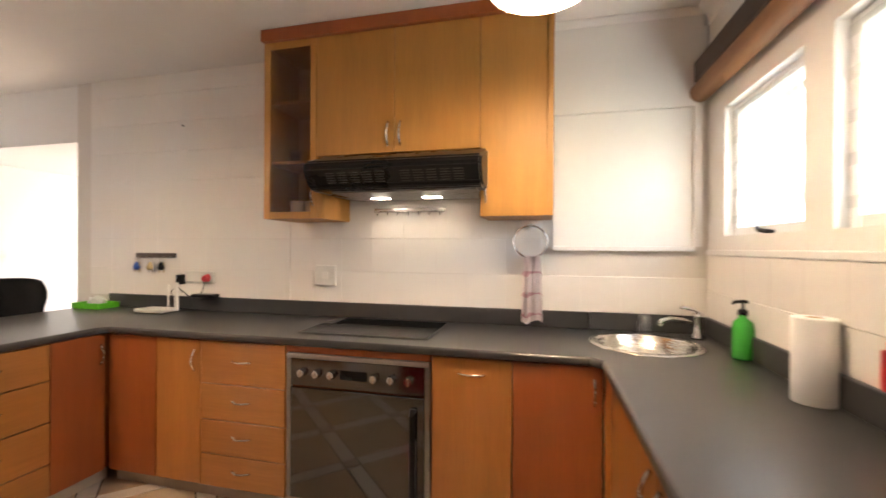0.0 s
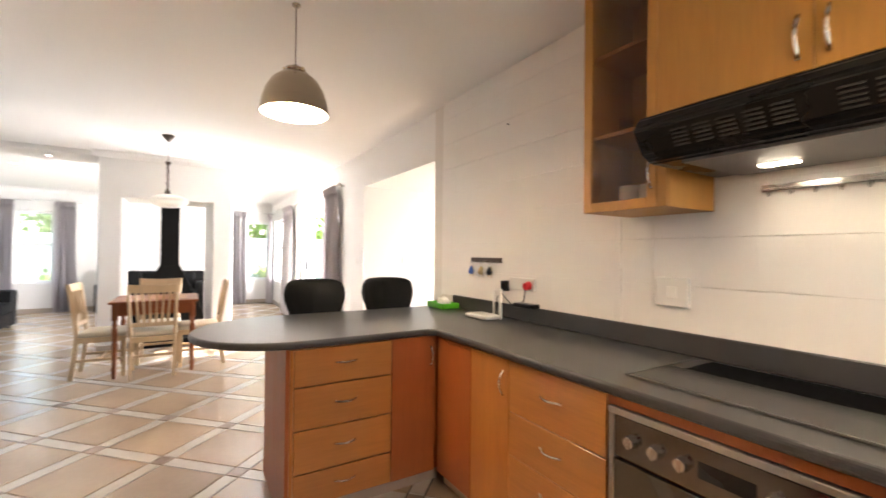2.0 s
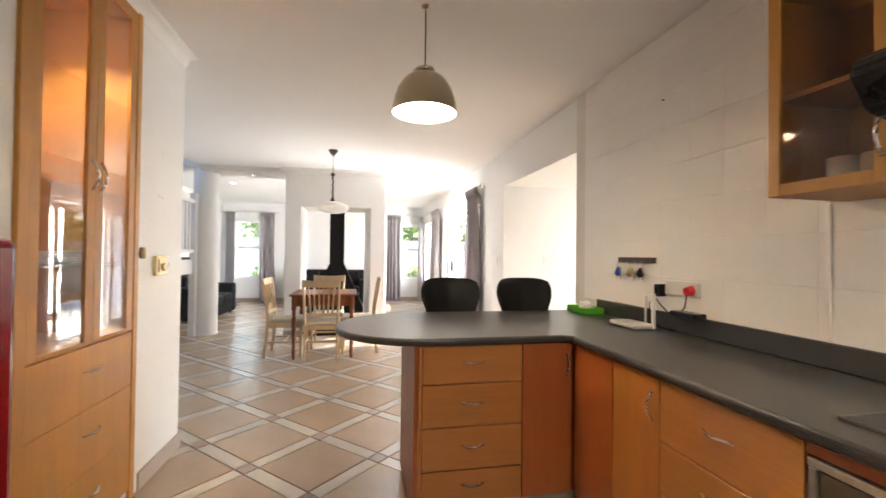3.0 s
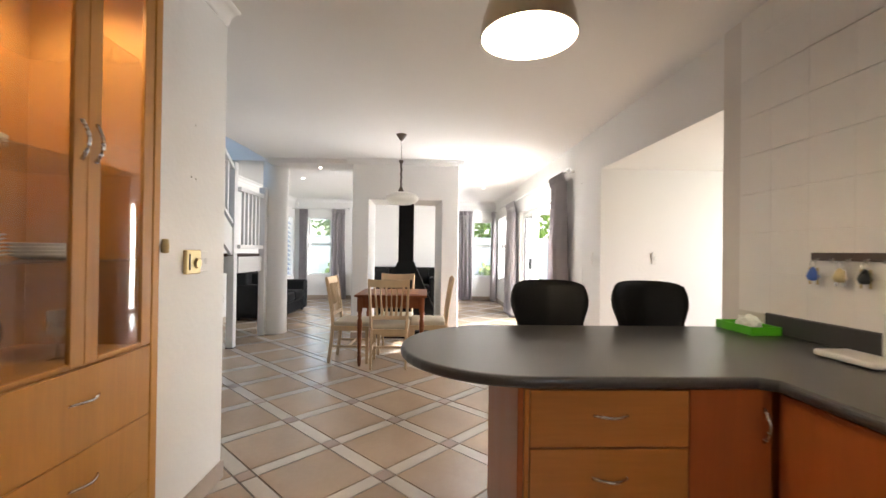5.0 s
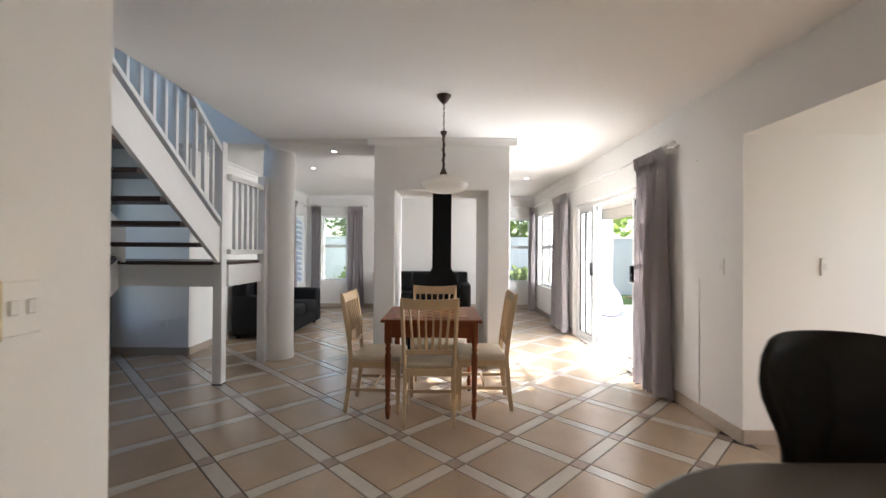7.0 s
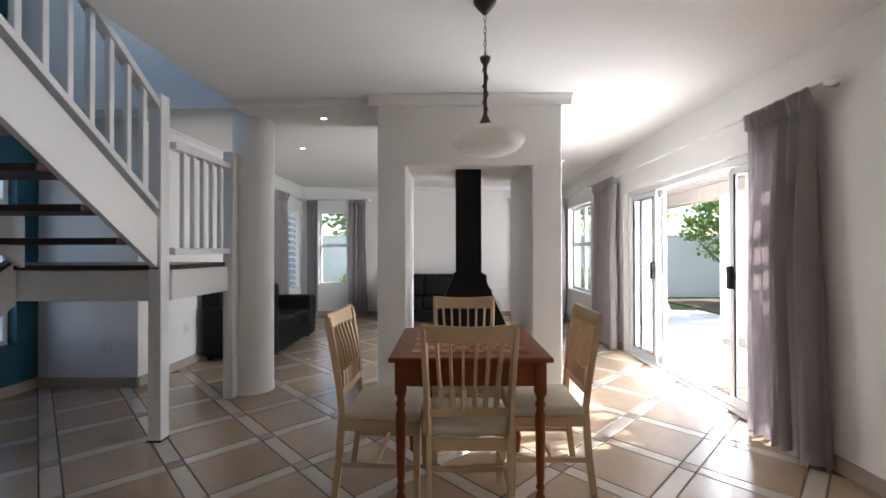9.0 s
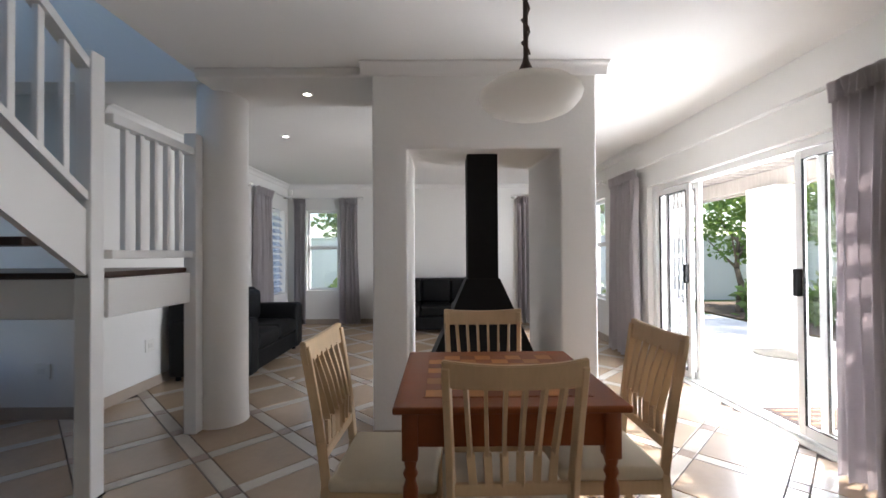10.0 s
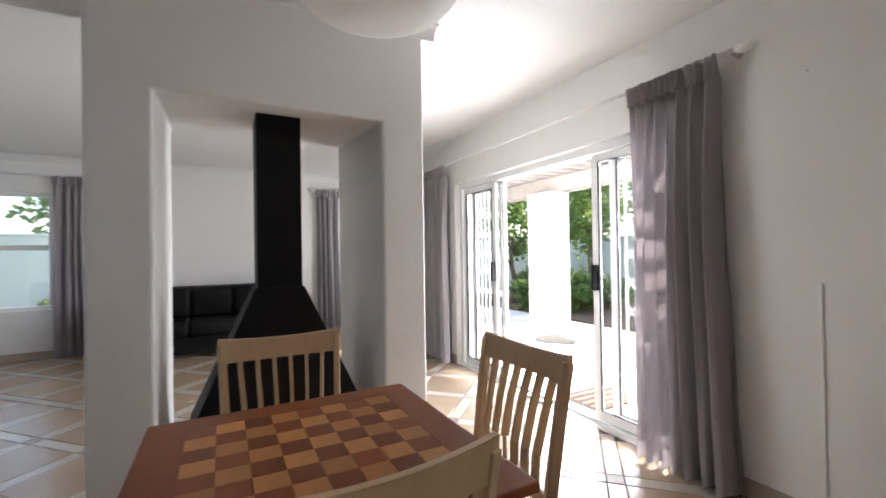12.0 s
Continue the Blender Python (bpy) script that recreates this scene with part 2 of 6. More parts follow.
def thing(name, at, label, category, group="", kind="", turn=0.0, local=False):
    """An Empty at the thing's base. Parts are written in world metres, or in the thing's own where local."""
    ob = new(name)
    m = pose(at[0], at[1], at[2], 0, 0, turn)
    ob.matrix_basis = m
    ob.empty_display_size = 0.1
    SPACE[ob] = None if local else m.inverted()
    return tagged(ob, label, category, group, kind)


def part(name, bm, material, parent=None, label="", smooth=False):
    """Links a bmesh as one mesh object, under a thing or a part."""
    fix = SPACE.get(parent)
    if fix is not None:
        bmesh.ops.transform(bm, matrix=fix, verts=bm.verts)
    me = bpy.data.meshes.new(name)
    bm.to_mesh(me)
    bm.free()
    for one in material if isinstance(material, (list, tuple)) else [material]:
        me.materials.append(one)
    if smooth:
        me.polygons.foreach_set("use_smooth", [True] * len(me.polygons))
    ob = new(name, me)
    ob.parent = parent
    SPACE[ob] = fix
    if label:
        ob["label"] = label
    return ob


def solid(name, bm, material, label, category, group="", kind="", smooth=False):
    """A top-level thing that is one mesh."""
    return tagged(part(name, bm, material, None, "", smooth), label, category, group, kind)


def box(bm, x0, x1, y0, y1, z0, z1, bevel=0.0, seg=2, slot=0):
    x0, x1, y0, y1, z0, z1 = min(x0, x1), max(x0, x1), min(y0, y1), max(y0, y1), min(z0, z1), max(z0, z1)
    m = Matrix.Translation(((x0 + x1) / 2, (y0 + y1) / 2, (z0 + z1) / 2)) @ Matrix.Diagonal((x1 - x0, y1 - y0, z1 - z0, 1))
    vs = bmesh.ops.create_cube(bm, size=1, matrix=m)["verts"]
    fs = list({f for v in vs for f in v.link_faces})
    for f in fs:
        f.material_index = slot
    if bevel:
        bmesh.ops.bevel(bm, geom=list({e for v in vs for e in v.link_edges}), offset=bevel, segments=seg, affect="EDGES", profile=0.5)
    return bm


def new_box(*a, **k):
    return box(bmesh.new(), *a, **k)


def rod(bm, p, q, r, r2=None, n=12):
    p, q = Vector(p), Vector(q)
    m = Matrix.Translation((p + q) / 2) @ (q - p).to_track_quat("Z", "Y").to_matrix().to_4x4()
    bmesh.ops.create_cone(bm, cap_ends=True, segments=n, radius1=r, radius2=r if r2 is None else r2, depth=(q - p).length, matrix=m)
    return bm


def beam(bm, p, q, w, h, bevel=0.004):
    """A square bar from p to q, w across, h high, upright where it can be."""
    p, q = Vector(p), Vector(q)
    d = (q - p)
    m = Matrix.Translation((p + q) / 2) @ d.to_track_quat("X", "Z").to_matrix().to_4x4() @ Matrix.Diagonal((d.length, w, h, 1))
    vs = bmesh.ops.create_cube(bm, size=1, matrix=m)["verts"]
    if bevel:
        bmesh.ops.bevel(bm, geom=list({e for v in vs for e in v.link_edges}), offset=bevel, segments=1, affect="EDGES")
    return bm


def tube(bm, pts, r, n=8):
    """A round bar along a bent line."""
    pts = [Vector(p) for p in pts]
    rings = []
    for i, p in enumerate(pts):
        d = (pts[min(i + 1, len(pts) - 1)] - pts[max(i - 1, 0)]).normalized()
        side = d.cross(Vector((0, 0, 1))) if abs(d.z) < 0.95 else d.cross(Vector((0, 1, 0)))
        side.normalize()
        up = side.cross(d)
        rings.append([bm.verts.new(p + r * (math.cos(2 * math.pi * k / n) * side + math.sin(2 * math.pi * k / n) * up)) for k in range(n)])
    for a, b in zip(rings, rings[1:]):
        for k in range(n):
            bm.faces.new((a[k], a[(k + 1) % n], b[(k + 1) % n], b[k]))
    bm.faces.new(rings[0])
    bm.faces.new(rings[-1])
    bmesh.ops.recalc_face_normals(bm, faces=bm.faces)
    return bm


def lathe(bm, profile, at=(0, 0, 0), n=28):
    """Turns a line of (radius, height) about the upright."""
    rings = []
    for r, z in profile:
        r = max(r, 0.0004)
        rings.append([bm.verts.new((at[0] + r * math.cos(2 * math.pi * k / n), at[1] + r * math.sin(2 * math.pi * k / n), at[2] + z)) for k in range(n)])
    for a, b in zip(rings, rings[1:]):
        for k in range(n):
            bm.faces.new((a[k], a[(k + 1) % n], b[(k + 1) % n], b[k]))
    return bm


def slab(outline, z0, z1, bevel=0.0, seg=3):
    """A plate with any outline."""
    bm = bmesh.new()
    f = bm.faces.new([bm.verts.new((x, y, z0)) for x, y in outline])
    up = bmesh.ops.extrude_face_region(bm, geom=[f])["geom"]
    bmesh.ops.translate(bm, vec=(0, 0, z1 - z0), verts=[v for v in up if isinstance(v, bmesh.types.BMVert)])
    bmesh.ops.recalc_face_normals(bm, faces=bm.faces)
    if bevel:
        bmesh.ops.bevel(bm, geom=[e for e in bm.edges if abs(e.verts[0].co.z - e.verts[1].co.z) < 1e-5], offset=bevel, segments=seg, affect="EDGES", profile=0.5)
    return bm


def wall_with_holes(bm, axis, at0, at1, a0, a1, z0, z1, holes=()):
    """A wall along x (axis 'x') or y, at0 to at1 thick, with holes (a, b, z0, z1) through it."""
    cuts = sorted({a0, a1, *[h for hole in holes for h in hole[:2]]})
    for p, q in zip(cuts, cuts[1:]):
        spans = [(z0, z1)]
        for h in holes:
            if h[0] <= p and q <= h[1]:
                spans = [(z0, h[2]), (h[3], z1)]
        for lo, hi in spans:
            if hi - lo > 1e-4:
                if axis == "x":
                    box(bm, p, q, at0, at1, lo, hi)
                else:
                    box(bm, at0, at1, p, q, lo, hi)
    bmesh.ops.remove_doubles(bm, verts=bm.verts, dist=1e-5)
    return bm


def handle(bm, centre, along, out, length=0.11, r=0.005):
    """A bowed bar pull."""
    c, a, o = Vector(centre), Vector(along), Vector(out)
    return tube(bm, [c + a * (length * (k / 8 - 0.5)) + o * (0.004 + 0.024 * math.sin(math.pi * k / 8)) for k in range(9)], r, 8)

# ---- structure ----
CEIL, NORTH, BACK = 2.59, 2.96, -12.35
TILE_Y = 2.925


def setting(name, bm, material, label, category="wall", smooth=False):
    return solid(name, bm, material, label, category, "", "structure", smooth)


floor = setting("floor", new_box(-12.6, 0.8, -3.5, 3.02, -0.12, -0.006), FLOOR_GROUT, "sand tile floor laid diagonally with cream border strips", "floor")
passage_floor = setting("floor_passage", new_box(-5.8, -3.6, 3.02, 5.3, -0.12, -0.001), BIG_TILE, "sand coloured tile floor of the side passage", "floor")

bm = bmesh.new()
VOID = (-7.66, -4.0, -3.27, -1.2)
for x0, x1, y0, y1 in ((-12.6, VOID[0], -3.5, 3.2), (VOID[0], VOID[1], VOID[3], 3.2), (VOID[1], 0.8, -3.5, 3.2)):
    box(bm, x0, x1, y0, y1, CEIL, CEIL + 0.22)
setting("ceiling", bm, CEILING, "smooth white plastered ceiling with an open stairwell", "ceiling")
setting("ceiling_passage", new_box(-5.8, -3.6, 3.16, 5.3, 2.15, 2.35), CEILING, "low white passage ceiling", "ceiling")
setting("ceiling_upper", new_box(-7.9, -3.8, -3.5, -0.9, 5.0, 5.1), CEILING, "white ceiling above the stairwell", "ceiling")

bm = wall_with_holes(bmesh.new(), "x", TILE_Y + 0.008, NORTH + 0.2, -3.77, 0.59, 0, CEIL, [(-0.20, 0.53, 1.345, 2.10)])
setting("wall_kitchen_north", bm, GROUT, "cream painted wall with tile joints above the worktop")
bm = wall_with_holes(bmesh.new(), "x", NORTH, NORTH + 0.22, -12.55, -5.595, 0, CEIL, [(-9.4, -6.64, 0, 2.05), (-11.9, -10.65, 0.59, 2.1)])
box(bm, -5.595, -3.77, NORTH, NORTH + 0.2, 2.15, CEIL)
setting("wall_north", bm, PLASTER, "white plastered wall with sliding door opening")
setting("wall_niche_back", new_box(-0.35, 0.68, NORTH + 0.2, NORTH + 0.32, 1.2, 2.25), PLASTER, "white plastered back of the kitchen wall niche")
bm = new_box(-0.195, 0.585, TILE_Y - 0.004, TILE_Y + 0.007, 2.101, CEIL - 0.002)
setting("wall_niche_lintel", bm, PLASTER, "cream plastered wall above the kitchen niche")
setting("niche_sill_trim", new_box(-0.198, 0.528, TILE_Y - 0.012, NORTH + 0.199, 1.329, 1.349, 0.006, 2), PAINT, "white painted sill of the kitchen niche", "sill")
setting("wall_passage_west", new_box(-5.8, -5.595, NORTH + 0.22, 5.3, 0, 2.3), PLASTER, "white plastered passage wall")
setting("wall_passage_east", new_box(-3.77, -3.6, NORTH + 0.2, 5.3, 0, 2.3), PLASTER, "white plastered passage wall")
# the opening is unseen, added to let light into the passage
bm = wall_with_holes(bmesh.new(), "x", 5.2, 5.4, -5.8, -3.6, 0, 2.3, [(-5.4, -4.0, 0.75, 2.0)])
setting("wall_passage_end", bm, PLASTER, "white passage end wall with an added, unseen window opening")
bm = wall_with_holes(bmesh.new(), "y", 0.59, 0.81, -0.1, TILE_Y + 0.2, 0, CEIL, [(2.09, 2.72, 1.40, 2.02), (1.3, 1.94, 1.40, 2.02)])
setting("wall_kitchen_east", bm, PLASTER, "white kitchen wall with two casement windows")
bm = wall_with_holes(bmesh.new(), "x", -0.5, 0.05, -3.72, 0.78, 0, CEIL, [(-3.16, -2.38, 0.06, 2.585)])
setting("wall_kitchen_south", bm, PLASTER, "white wall with a recessed dresser")
setting("wall_recess_back", new_box(-3.3, -2.3, -0.56, -0.5, 0, CEIL), PLASTER, "wall behind the recessed dresser")
setting("wall_hall_east", new_box(-3.72, -3.5, -3.5, -0.5, 0, 5.0), PLASTER, "white plastered hall wall")
bm = wall_with_holes(bmesh.new(), "x", -3.49, -3.27, -8, -3.5, 0, 5.0, [(-7.7, -5.9, 0.45, 2.1), (-7.1, -4.8, 3.2, 4.6)])
setting("wall_hall_south", bm, TEAL, "dark teal painted stair wall with a window")
setting("wall_hall_west", new_box(-8.1, -7.9, -3.5, -2.3, 0, CEIL), PLASTER, "white wall below the stair landing")
setting("wall_stairwell_west", new_box(-7.85, -7.66, -3.27, -1.2, CEIL + 0.22, 5.0), PLASTER, "white upper stairwell wall")
setting("wall_stairwell_north", new_box(-7.85, -3.7, -1.2, -1.0, CEIL + 0.22, 5.0), PLASTER, "white upper stairwell wall")
setting("wall_stairwell_east", new_box(-4.0, -3.8, -3.27, -1.2, CEIL + 0.22, 5.0), PLASTER, "white upper stairwell wall")
bm = wall_with_holes(bmesh.new(), "x", -2.52, -2.3, -12.55, -8.1, 0, CEIL, [(-12.2, -11.4, 0.6, 2.1)])
setting("wall_living_south", bm, PLASTER, "white living room wall with a louvred window")
bm = wall_with_holes(bmesh.new(), "y", BACK - 0.22, BACK, -2.52, NORTH + 0.22, 0, CEIL, [(-1.96, -1.36, 0.62, 2.12), (2.36, 2.9, 0.60, 2.09)])
setting("wall_living_west", bm, PLASTER, "white living room end wall with two tall windows")

# the chimney block between dining and living room
bm = bmesh.new()
fronts = ((0.085, 0), (0.325, 0), (0.325, 2.01), (1.375, 2.01), (1.375, 0), (1.625, 0), (1.625, CEIL), (0.085, CEIL))
backs = ((0.085, 0), (0.335, 0), (0.335, 2.0), (1.29, 2.0), (1.29, 0), (1.625, 0), (1.625, CEIL), (0.085, CEIL))
rows = [[bm.verts.new((x, y, z)) for y, z in prof] for x, prof in ((-8.06, backs), (-7.41, fronts))]
for k in range(8):
    bm.faces.new((rows[0][k], rows[0][(k + 1) % 8], rows[1][(k + 1) % 8], rows[1][k]))
bm.faces.new(rows[0])
bm.faces.new(rows[1])
bmesh.ops.recalc_face_normals(bm, faces=bm.faces)
bmesh.ops.bevel(bm, geom=list(bm.edges), offset=0.014, segments=4, affect="EDGES", profile=0.5)
setting("chimney_block", bm, PLASTER, "white plastered chimney block with a see-through opening", "chimney")
bm = bmesh.new()
lathe(bm, [(0.188, 0), (0.184, 0.05), (0.182, 0.2), (0.182, CEIL)], (-7.85, -1.163, 0), 48)
setting("column", bm, PLASTER, "round white plastered column", "column", True)


setting("ceiling_beam", new_box(-8.04, -7.44, -1.16, 0.084, 2.525, CEIL + 0.01, 0.02, 3), CEILING, "shallow white plastered ceiling beam beside the chimney", "beam")


def cornice(bm, p, q, inward):
    """A coved cornice from p to q along the ceiling."""
    p, q, n = Vector(p), Vector(q), Vector(inward)
    prof = [(0, -0.075), (0.008, -0.075), (0.012, -0.06), (0.025, -0.03), (0.05, -0.012), (0.075, -0.008), (0.075, 0)]
    rows = [[bm.verts.new(e + n * a + Vector((0, 0, CEIL - 0.001 + b))) for a, b in prof] for e in (p, q)]
    for k in range(len(prof) - 1):
        bm.faces.new((rows[0][k], rows[1][k], rows[1][k + 1], rows[0][k + 1]))


bm = bmesh.new()
for p, q, n in (((-7.41, 0.01, 0), (-7.41, 1.70, 0), (1, 0, 0)), ((-7.41, 1.625, 0), (-8.06, 1.625, 0), (0, 1, 0)), ((-7.41, 0.085, 0), (-8.06, 0.085, 0), (0, -1, 0)),
                ((-3.72, 0.05, 0), (0.59, 0.05, 0), (0, 1, 0)), ((-0.2, TILE_Y, 0), (0.59, TILE_Y, 0), (0, -1, 0)),
                ((0.59, 0.05, 0), (0.59, 2.92, 0), (-1, 0, 0)), ((BACK, -2.3, 0), (BACK, NORTH, 0), (1, 0, 0)),
                ((-8.1, -2.3, 0), (BACK, -2.3, 0), (0, 1, 0)), ((-9.5, NORTH, 0), (BACK, NORTH, 0), (0, -1, 0))):
    cornice(bm, p, q, n)
bmesh.ops.recalc_face_normals(bm, faces=bm.faces)
setting("cornice_trim", bm, CEILING, "white coved plaster cornice", "cornice", True)

bm = bmesh.new()
for x0, x1, y0, y1 in ((-6.64, -5.595, NORTH - 0.012, NORTH), (-12.35, -9.4, NORTH - 0.012, NORTH), (-5.595, -5.583, NORTH, 5.2), (-3.72, -3.2, 0.05, 0.062),
                       (-3.732, -3.72, -3.27, 0.062), (-7.9, -7.888, -3.27, -2.3), (-12.35, -7.9, -2.3, -2.288), (-12.35, -12.338, -2.3, NORTH),
                       (-7.41, -7.398, 0.085, 0.325), (-7.41, -7.398, 1.375, 1.625), (-7.9, -3.72, -3.27, -3.258)):
    box(bm, x0, x1, y0, y1, 0.0, 0.095)
setting("baseboard", bm, SKIRT, "sand tile skirting along the white walls", "skirting")

# ---- windows ----


def window(name, axis, face, a0, a1, z0, z1, transoms=(), mullions=(), label="white framed window", depth=0.05):
    """Frame, bars and panes in an opening; face is the plane of the frame's inner side, outward the wall goes on."""
    w = thing(name, (face, (a0 + a1) / 2, z0) if axis == "y" else ((a0 + a1) / 2, face, z0), label, "window", "", "structure")

    def bar(bm, p, q, lo, hi):
        if axis == "y":
            box(bm, face, face + depth, p, q, lo, hi, 0.004, 1)
        else:
            box(bm, p, q, face, face + depth, lo, hi, 0.004, 1)

    f = 0.045
    bm = bmesh.new()
    bar(bm, a0, a0 + f, z0, z1), bar(bm, a1 - f, a1, z0, z1), bar(bm, a0 + f, a1 - f, z0, z0 + f), bar(bm, a0 + f, a1 - f, z1 - f, z1)
    for t in transoms:
        bar(bm, a0 + f, a1 - f, t - 0.035, t + 0.035)
    for t in mullions:
        bar(bm, t - 0.03, t + 0.03, z0 + f, z1 - f)
    part("window_frame", bm, ALU, w)
    xs = [a0 + f, *mullions, a1 - f]
    zs = [z0 + f, *transoms, z1 - f]
    for p, q in zip(xs, xs[1:]):
        for lo, hi in zip(zs, zs[1:]):
            c = face + depth / 2
            bm = new_box(c - 0.002, c + 0.002, p, q, lo, hi) if axis == "y" else new_box(p, q, c - 0.002, c + 0.002, lo, hi)
            part("pane", bm, GLASS, w).visible_shadow = False
    return w


window("window_1", "y", BACK - 0.14, -1.96, -1.36, 0.62, 2.12, (1.42,), (), "white framed tall window at the living room end")
window("window_2", "y", BACK - 0.14, 2.36, 2.90, 0.60, 2.09, (1.42,), (), "white framed tall window at the living room end")
window("window_3", "x", NORTH + 0.1, -11.9, -10.65, 0.59, 2.10, (1.42,), (-11.27,), "white framed window beside the sliding door")
w4 = window("window_4", "x", -2.44, -12.2, -11.4, 0.60, 2.10, (1.42,), (-11.72,), "white framed louvred window in the living room")
for k in range(12):
    z = 0.68 + k * 0.115
    bm = beam(bmesh.new(), (-12.16, -2.36, z), (-11.44, -2.36, z), 0.006, 0.10, 0)
    bmesh.ops.rotate(bm, cent=(-11.8, -2.36, z), matrix=Matrix.Rotation(radians(38), 3, "X"), verts=bm.verts)
    part("louvre_slat", bm, LOUVRE, w4, "glass louvre tinted blue for the reflected sky").visible_shadow = False
window("window_5", "x", -3.40, -7.7, -5.9, 0.45, 2.10, (), (-6.800,), "white framed window in the teal stair wall")
window("window_6", "x", -3.40, -7.1, -4.8, 3.2, 4.6, (), (-5.9,), "white framed upper stair window")
# added out of view, as a source for the passage's brightness
window("window_7", "x", 5.26, -5.4, -4.0, 0.75, 2.0, (), (-4.7,), "white framed window added out of sight at the passage end")


def casement(name, y0, y1):
    """A top-hung kitchen window, pushed open, behind clear bars."""
    w = thing(name, (0.65, (y0 + y1) / 2, 1.40), "white top-hung kitchen window pushed open behind clear bars", "window", "", "structure")
    bm = bmesh.new()
    for p, q, lo, hi in ((y0, y0 + 0.04, 1.40, 2.02), (y1 - 0.04, y1, 1.40, 2.02), (y0 + 0.04, y1 - 0.04, 1.40, 1.44), (y0 + 0.04, y1 - 0.04, 1.98, 2.02)):
        box(bm, 0.63, 0.69, p, q, lo, hi, 0.004, 1)
    part("window_frame", bm, ALU, w)
    tilt = Matrix.Rotation(radians(-24), 3, "Y")
    bm = bmesh.new()
    for p, q, lo, hi in ((y0 + 0.045, y0 + 0.08, 1.445, 1.975), (y1 - 0.08, y1 - 0.045, 1.445, 1.975), (y0 + 0.08, y1 - 0.08, 1.445, 1.475), (y0 + 0.08, y1 - 0.08, 1.945, 1.975)):
        box(bm, 0.695, 0.72, p, q, lo, hi, 0.003, 1)
    bmesh.ops.rotate(bm, cent=(0.69, 0, 1.975), matrix=tilt, verts=bm.verts)
    sash = part("sash", bm, ALU, w)
    bm = new_box(0.705, 0.709, y0 + 0.08, y1 - 0.08, 1.475, 1.945)
    bmesh.ops.rotate(bm, cent=(0.69, 0, 1.975), matrix=tilt, verts=bm.verts)
    part("pane", bm, GLASS, sash).visible_shadow = False
    for k in range(5):
        z = 1.46 + k * 0.125
        part("clear_bar", new_box(0.62, 0.627, y0 - 0.03, y1 + 0.03, z, z + 0.035, 0.002, 1), CLEAR, w).visible_shadow = False
    bm = tube(bmesh.new(), [(0.63, (y0 + y1) / 2 + 0.09, 1.43), (0.615, (y0 + y1) / 2 + 0.04, 1.418), (0.615, (y0 + y1) / 2 - 0.03, 1.41), (0.63, (y0 + y1) / 2 - 0.05, 1.405)], 0.009, 8)
    part("stay_handle", bm, MATTE_BLACK, w, "black casement stay")


casement("window_8", 2.09, 2.72)
casement("window_9", 1.30, 1.94)
setting("window_ledge_trim", new_box(0.575, 0.592, 0.4, 2.915, 1.305, 1.335, 0.006, 2), PAINT, "white painted ledge below the kitchen windows", "ledge")

# sliding door
door = thing("door_1", (-7.9, NORTH + 0.1, 0), "white aluminium sliding glass door standing open", "sliding door", "", "structure")
bm = bmesh.new()
y = NORTH + 0.06
for x0, x1, z0, z1 in ((-9.4, -9.34, 0, 2.05), (-6.7, -6.64, 0, 2.05), (-9.34, -6.7, 1.99, 2.05), (-9.34, -6.7, 0.0, 0.025)):
    box(bm, x0, x1, y, y + 0.11, z0, z1, 0.004, 1)
part("door_frame", bm, ALU, door)
for x0, x1, off, hx in ((-9.33, -8.70, 0.0, -8.735), (-9.24, -8.62, 0.05, None), (-7.46, -6.72, 0.0, -7.425), (-7.34, -6.72, 0.05, None)):
    bm = bmesh.new()
    for a, b, c, d in ((x0, x0 + 0.06, 0.03, 1.985), (x1 - 0.06, x1, 0.03, 1.985), (x0 + 0.06, x1 - 0.06, 0.03, 0.10), (x0 + 0.06, x1 - 0.06, 1.925, 1.985)):
        box(bm, a, b, y + 0.012 + off, y + 0.045 + off, c, d, 0.003, 1)
    panel = part("door_panel", bm, ALU, door)
    part("pane", new_box(x0 + 0.06, x1 - 0.06, y + 0.026 + off, y + 0.031 + off, 0.10, 1.925), GLASS, panel).visible_shadow = False
    bm = bmesh.new()
    for a, b, c, d in ((x0 + 0.06, x0 + 0.066, 0.10, 1.925), (x1 - 0.066, x1 - 0.06, 0.10, 1.925), (x0 + 0.066, x1 - 0.066, 0.10, 0.106), (x0 + 0.066, x1 - 0.066, 1.919, 1.925)):
        box(bm, a, b, y + 0.008 + off, y + 0.024 + off, c, d)
    part("gasket", bm, BLACK, panel, "black rubber gasket")
    if hx:
        part("door_handle", new_box(hx - 0.018, hx + 0.018, y - 0.03 + off, y + 0.02 + off, 0.98, 1.17, 0.008, 2), BLACK, panel, "black door pull")
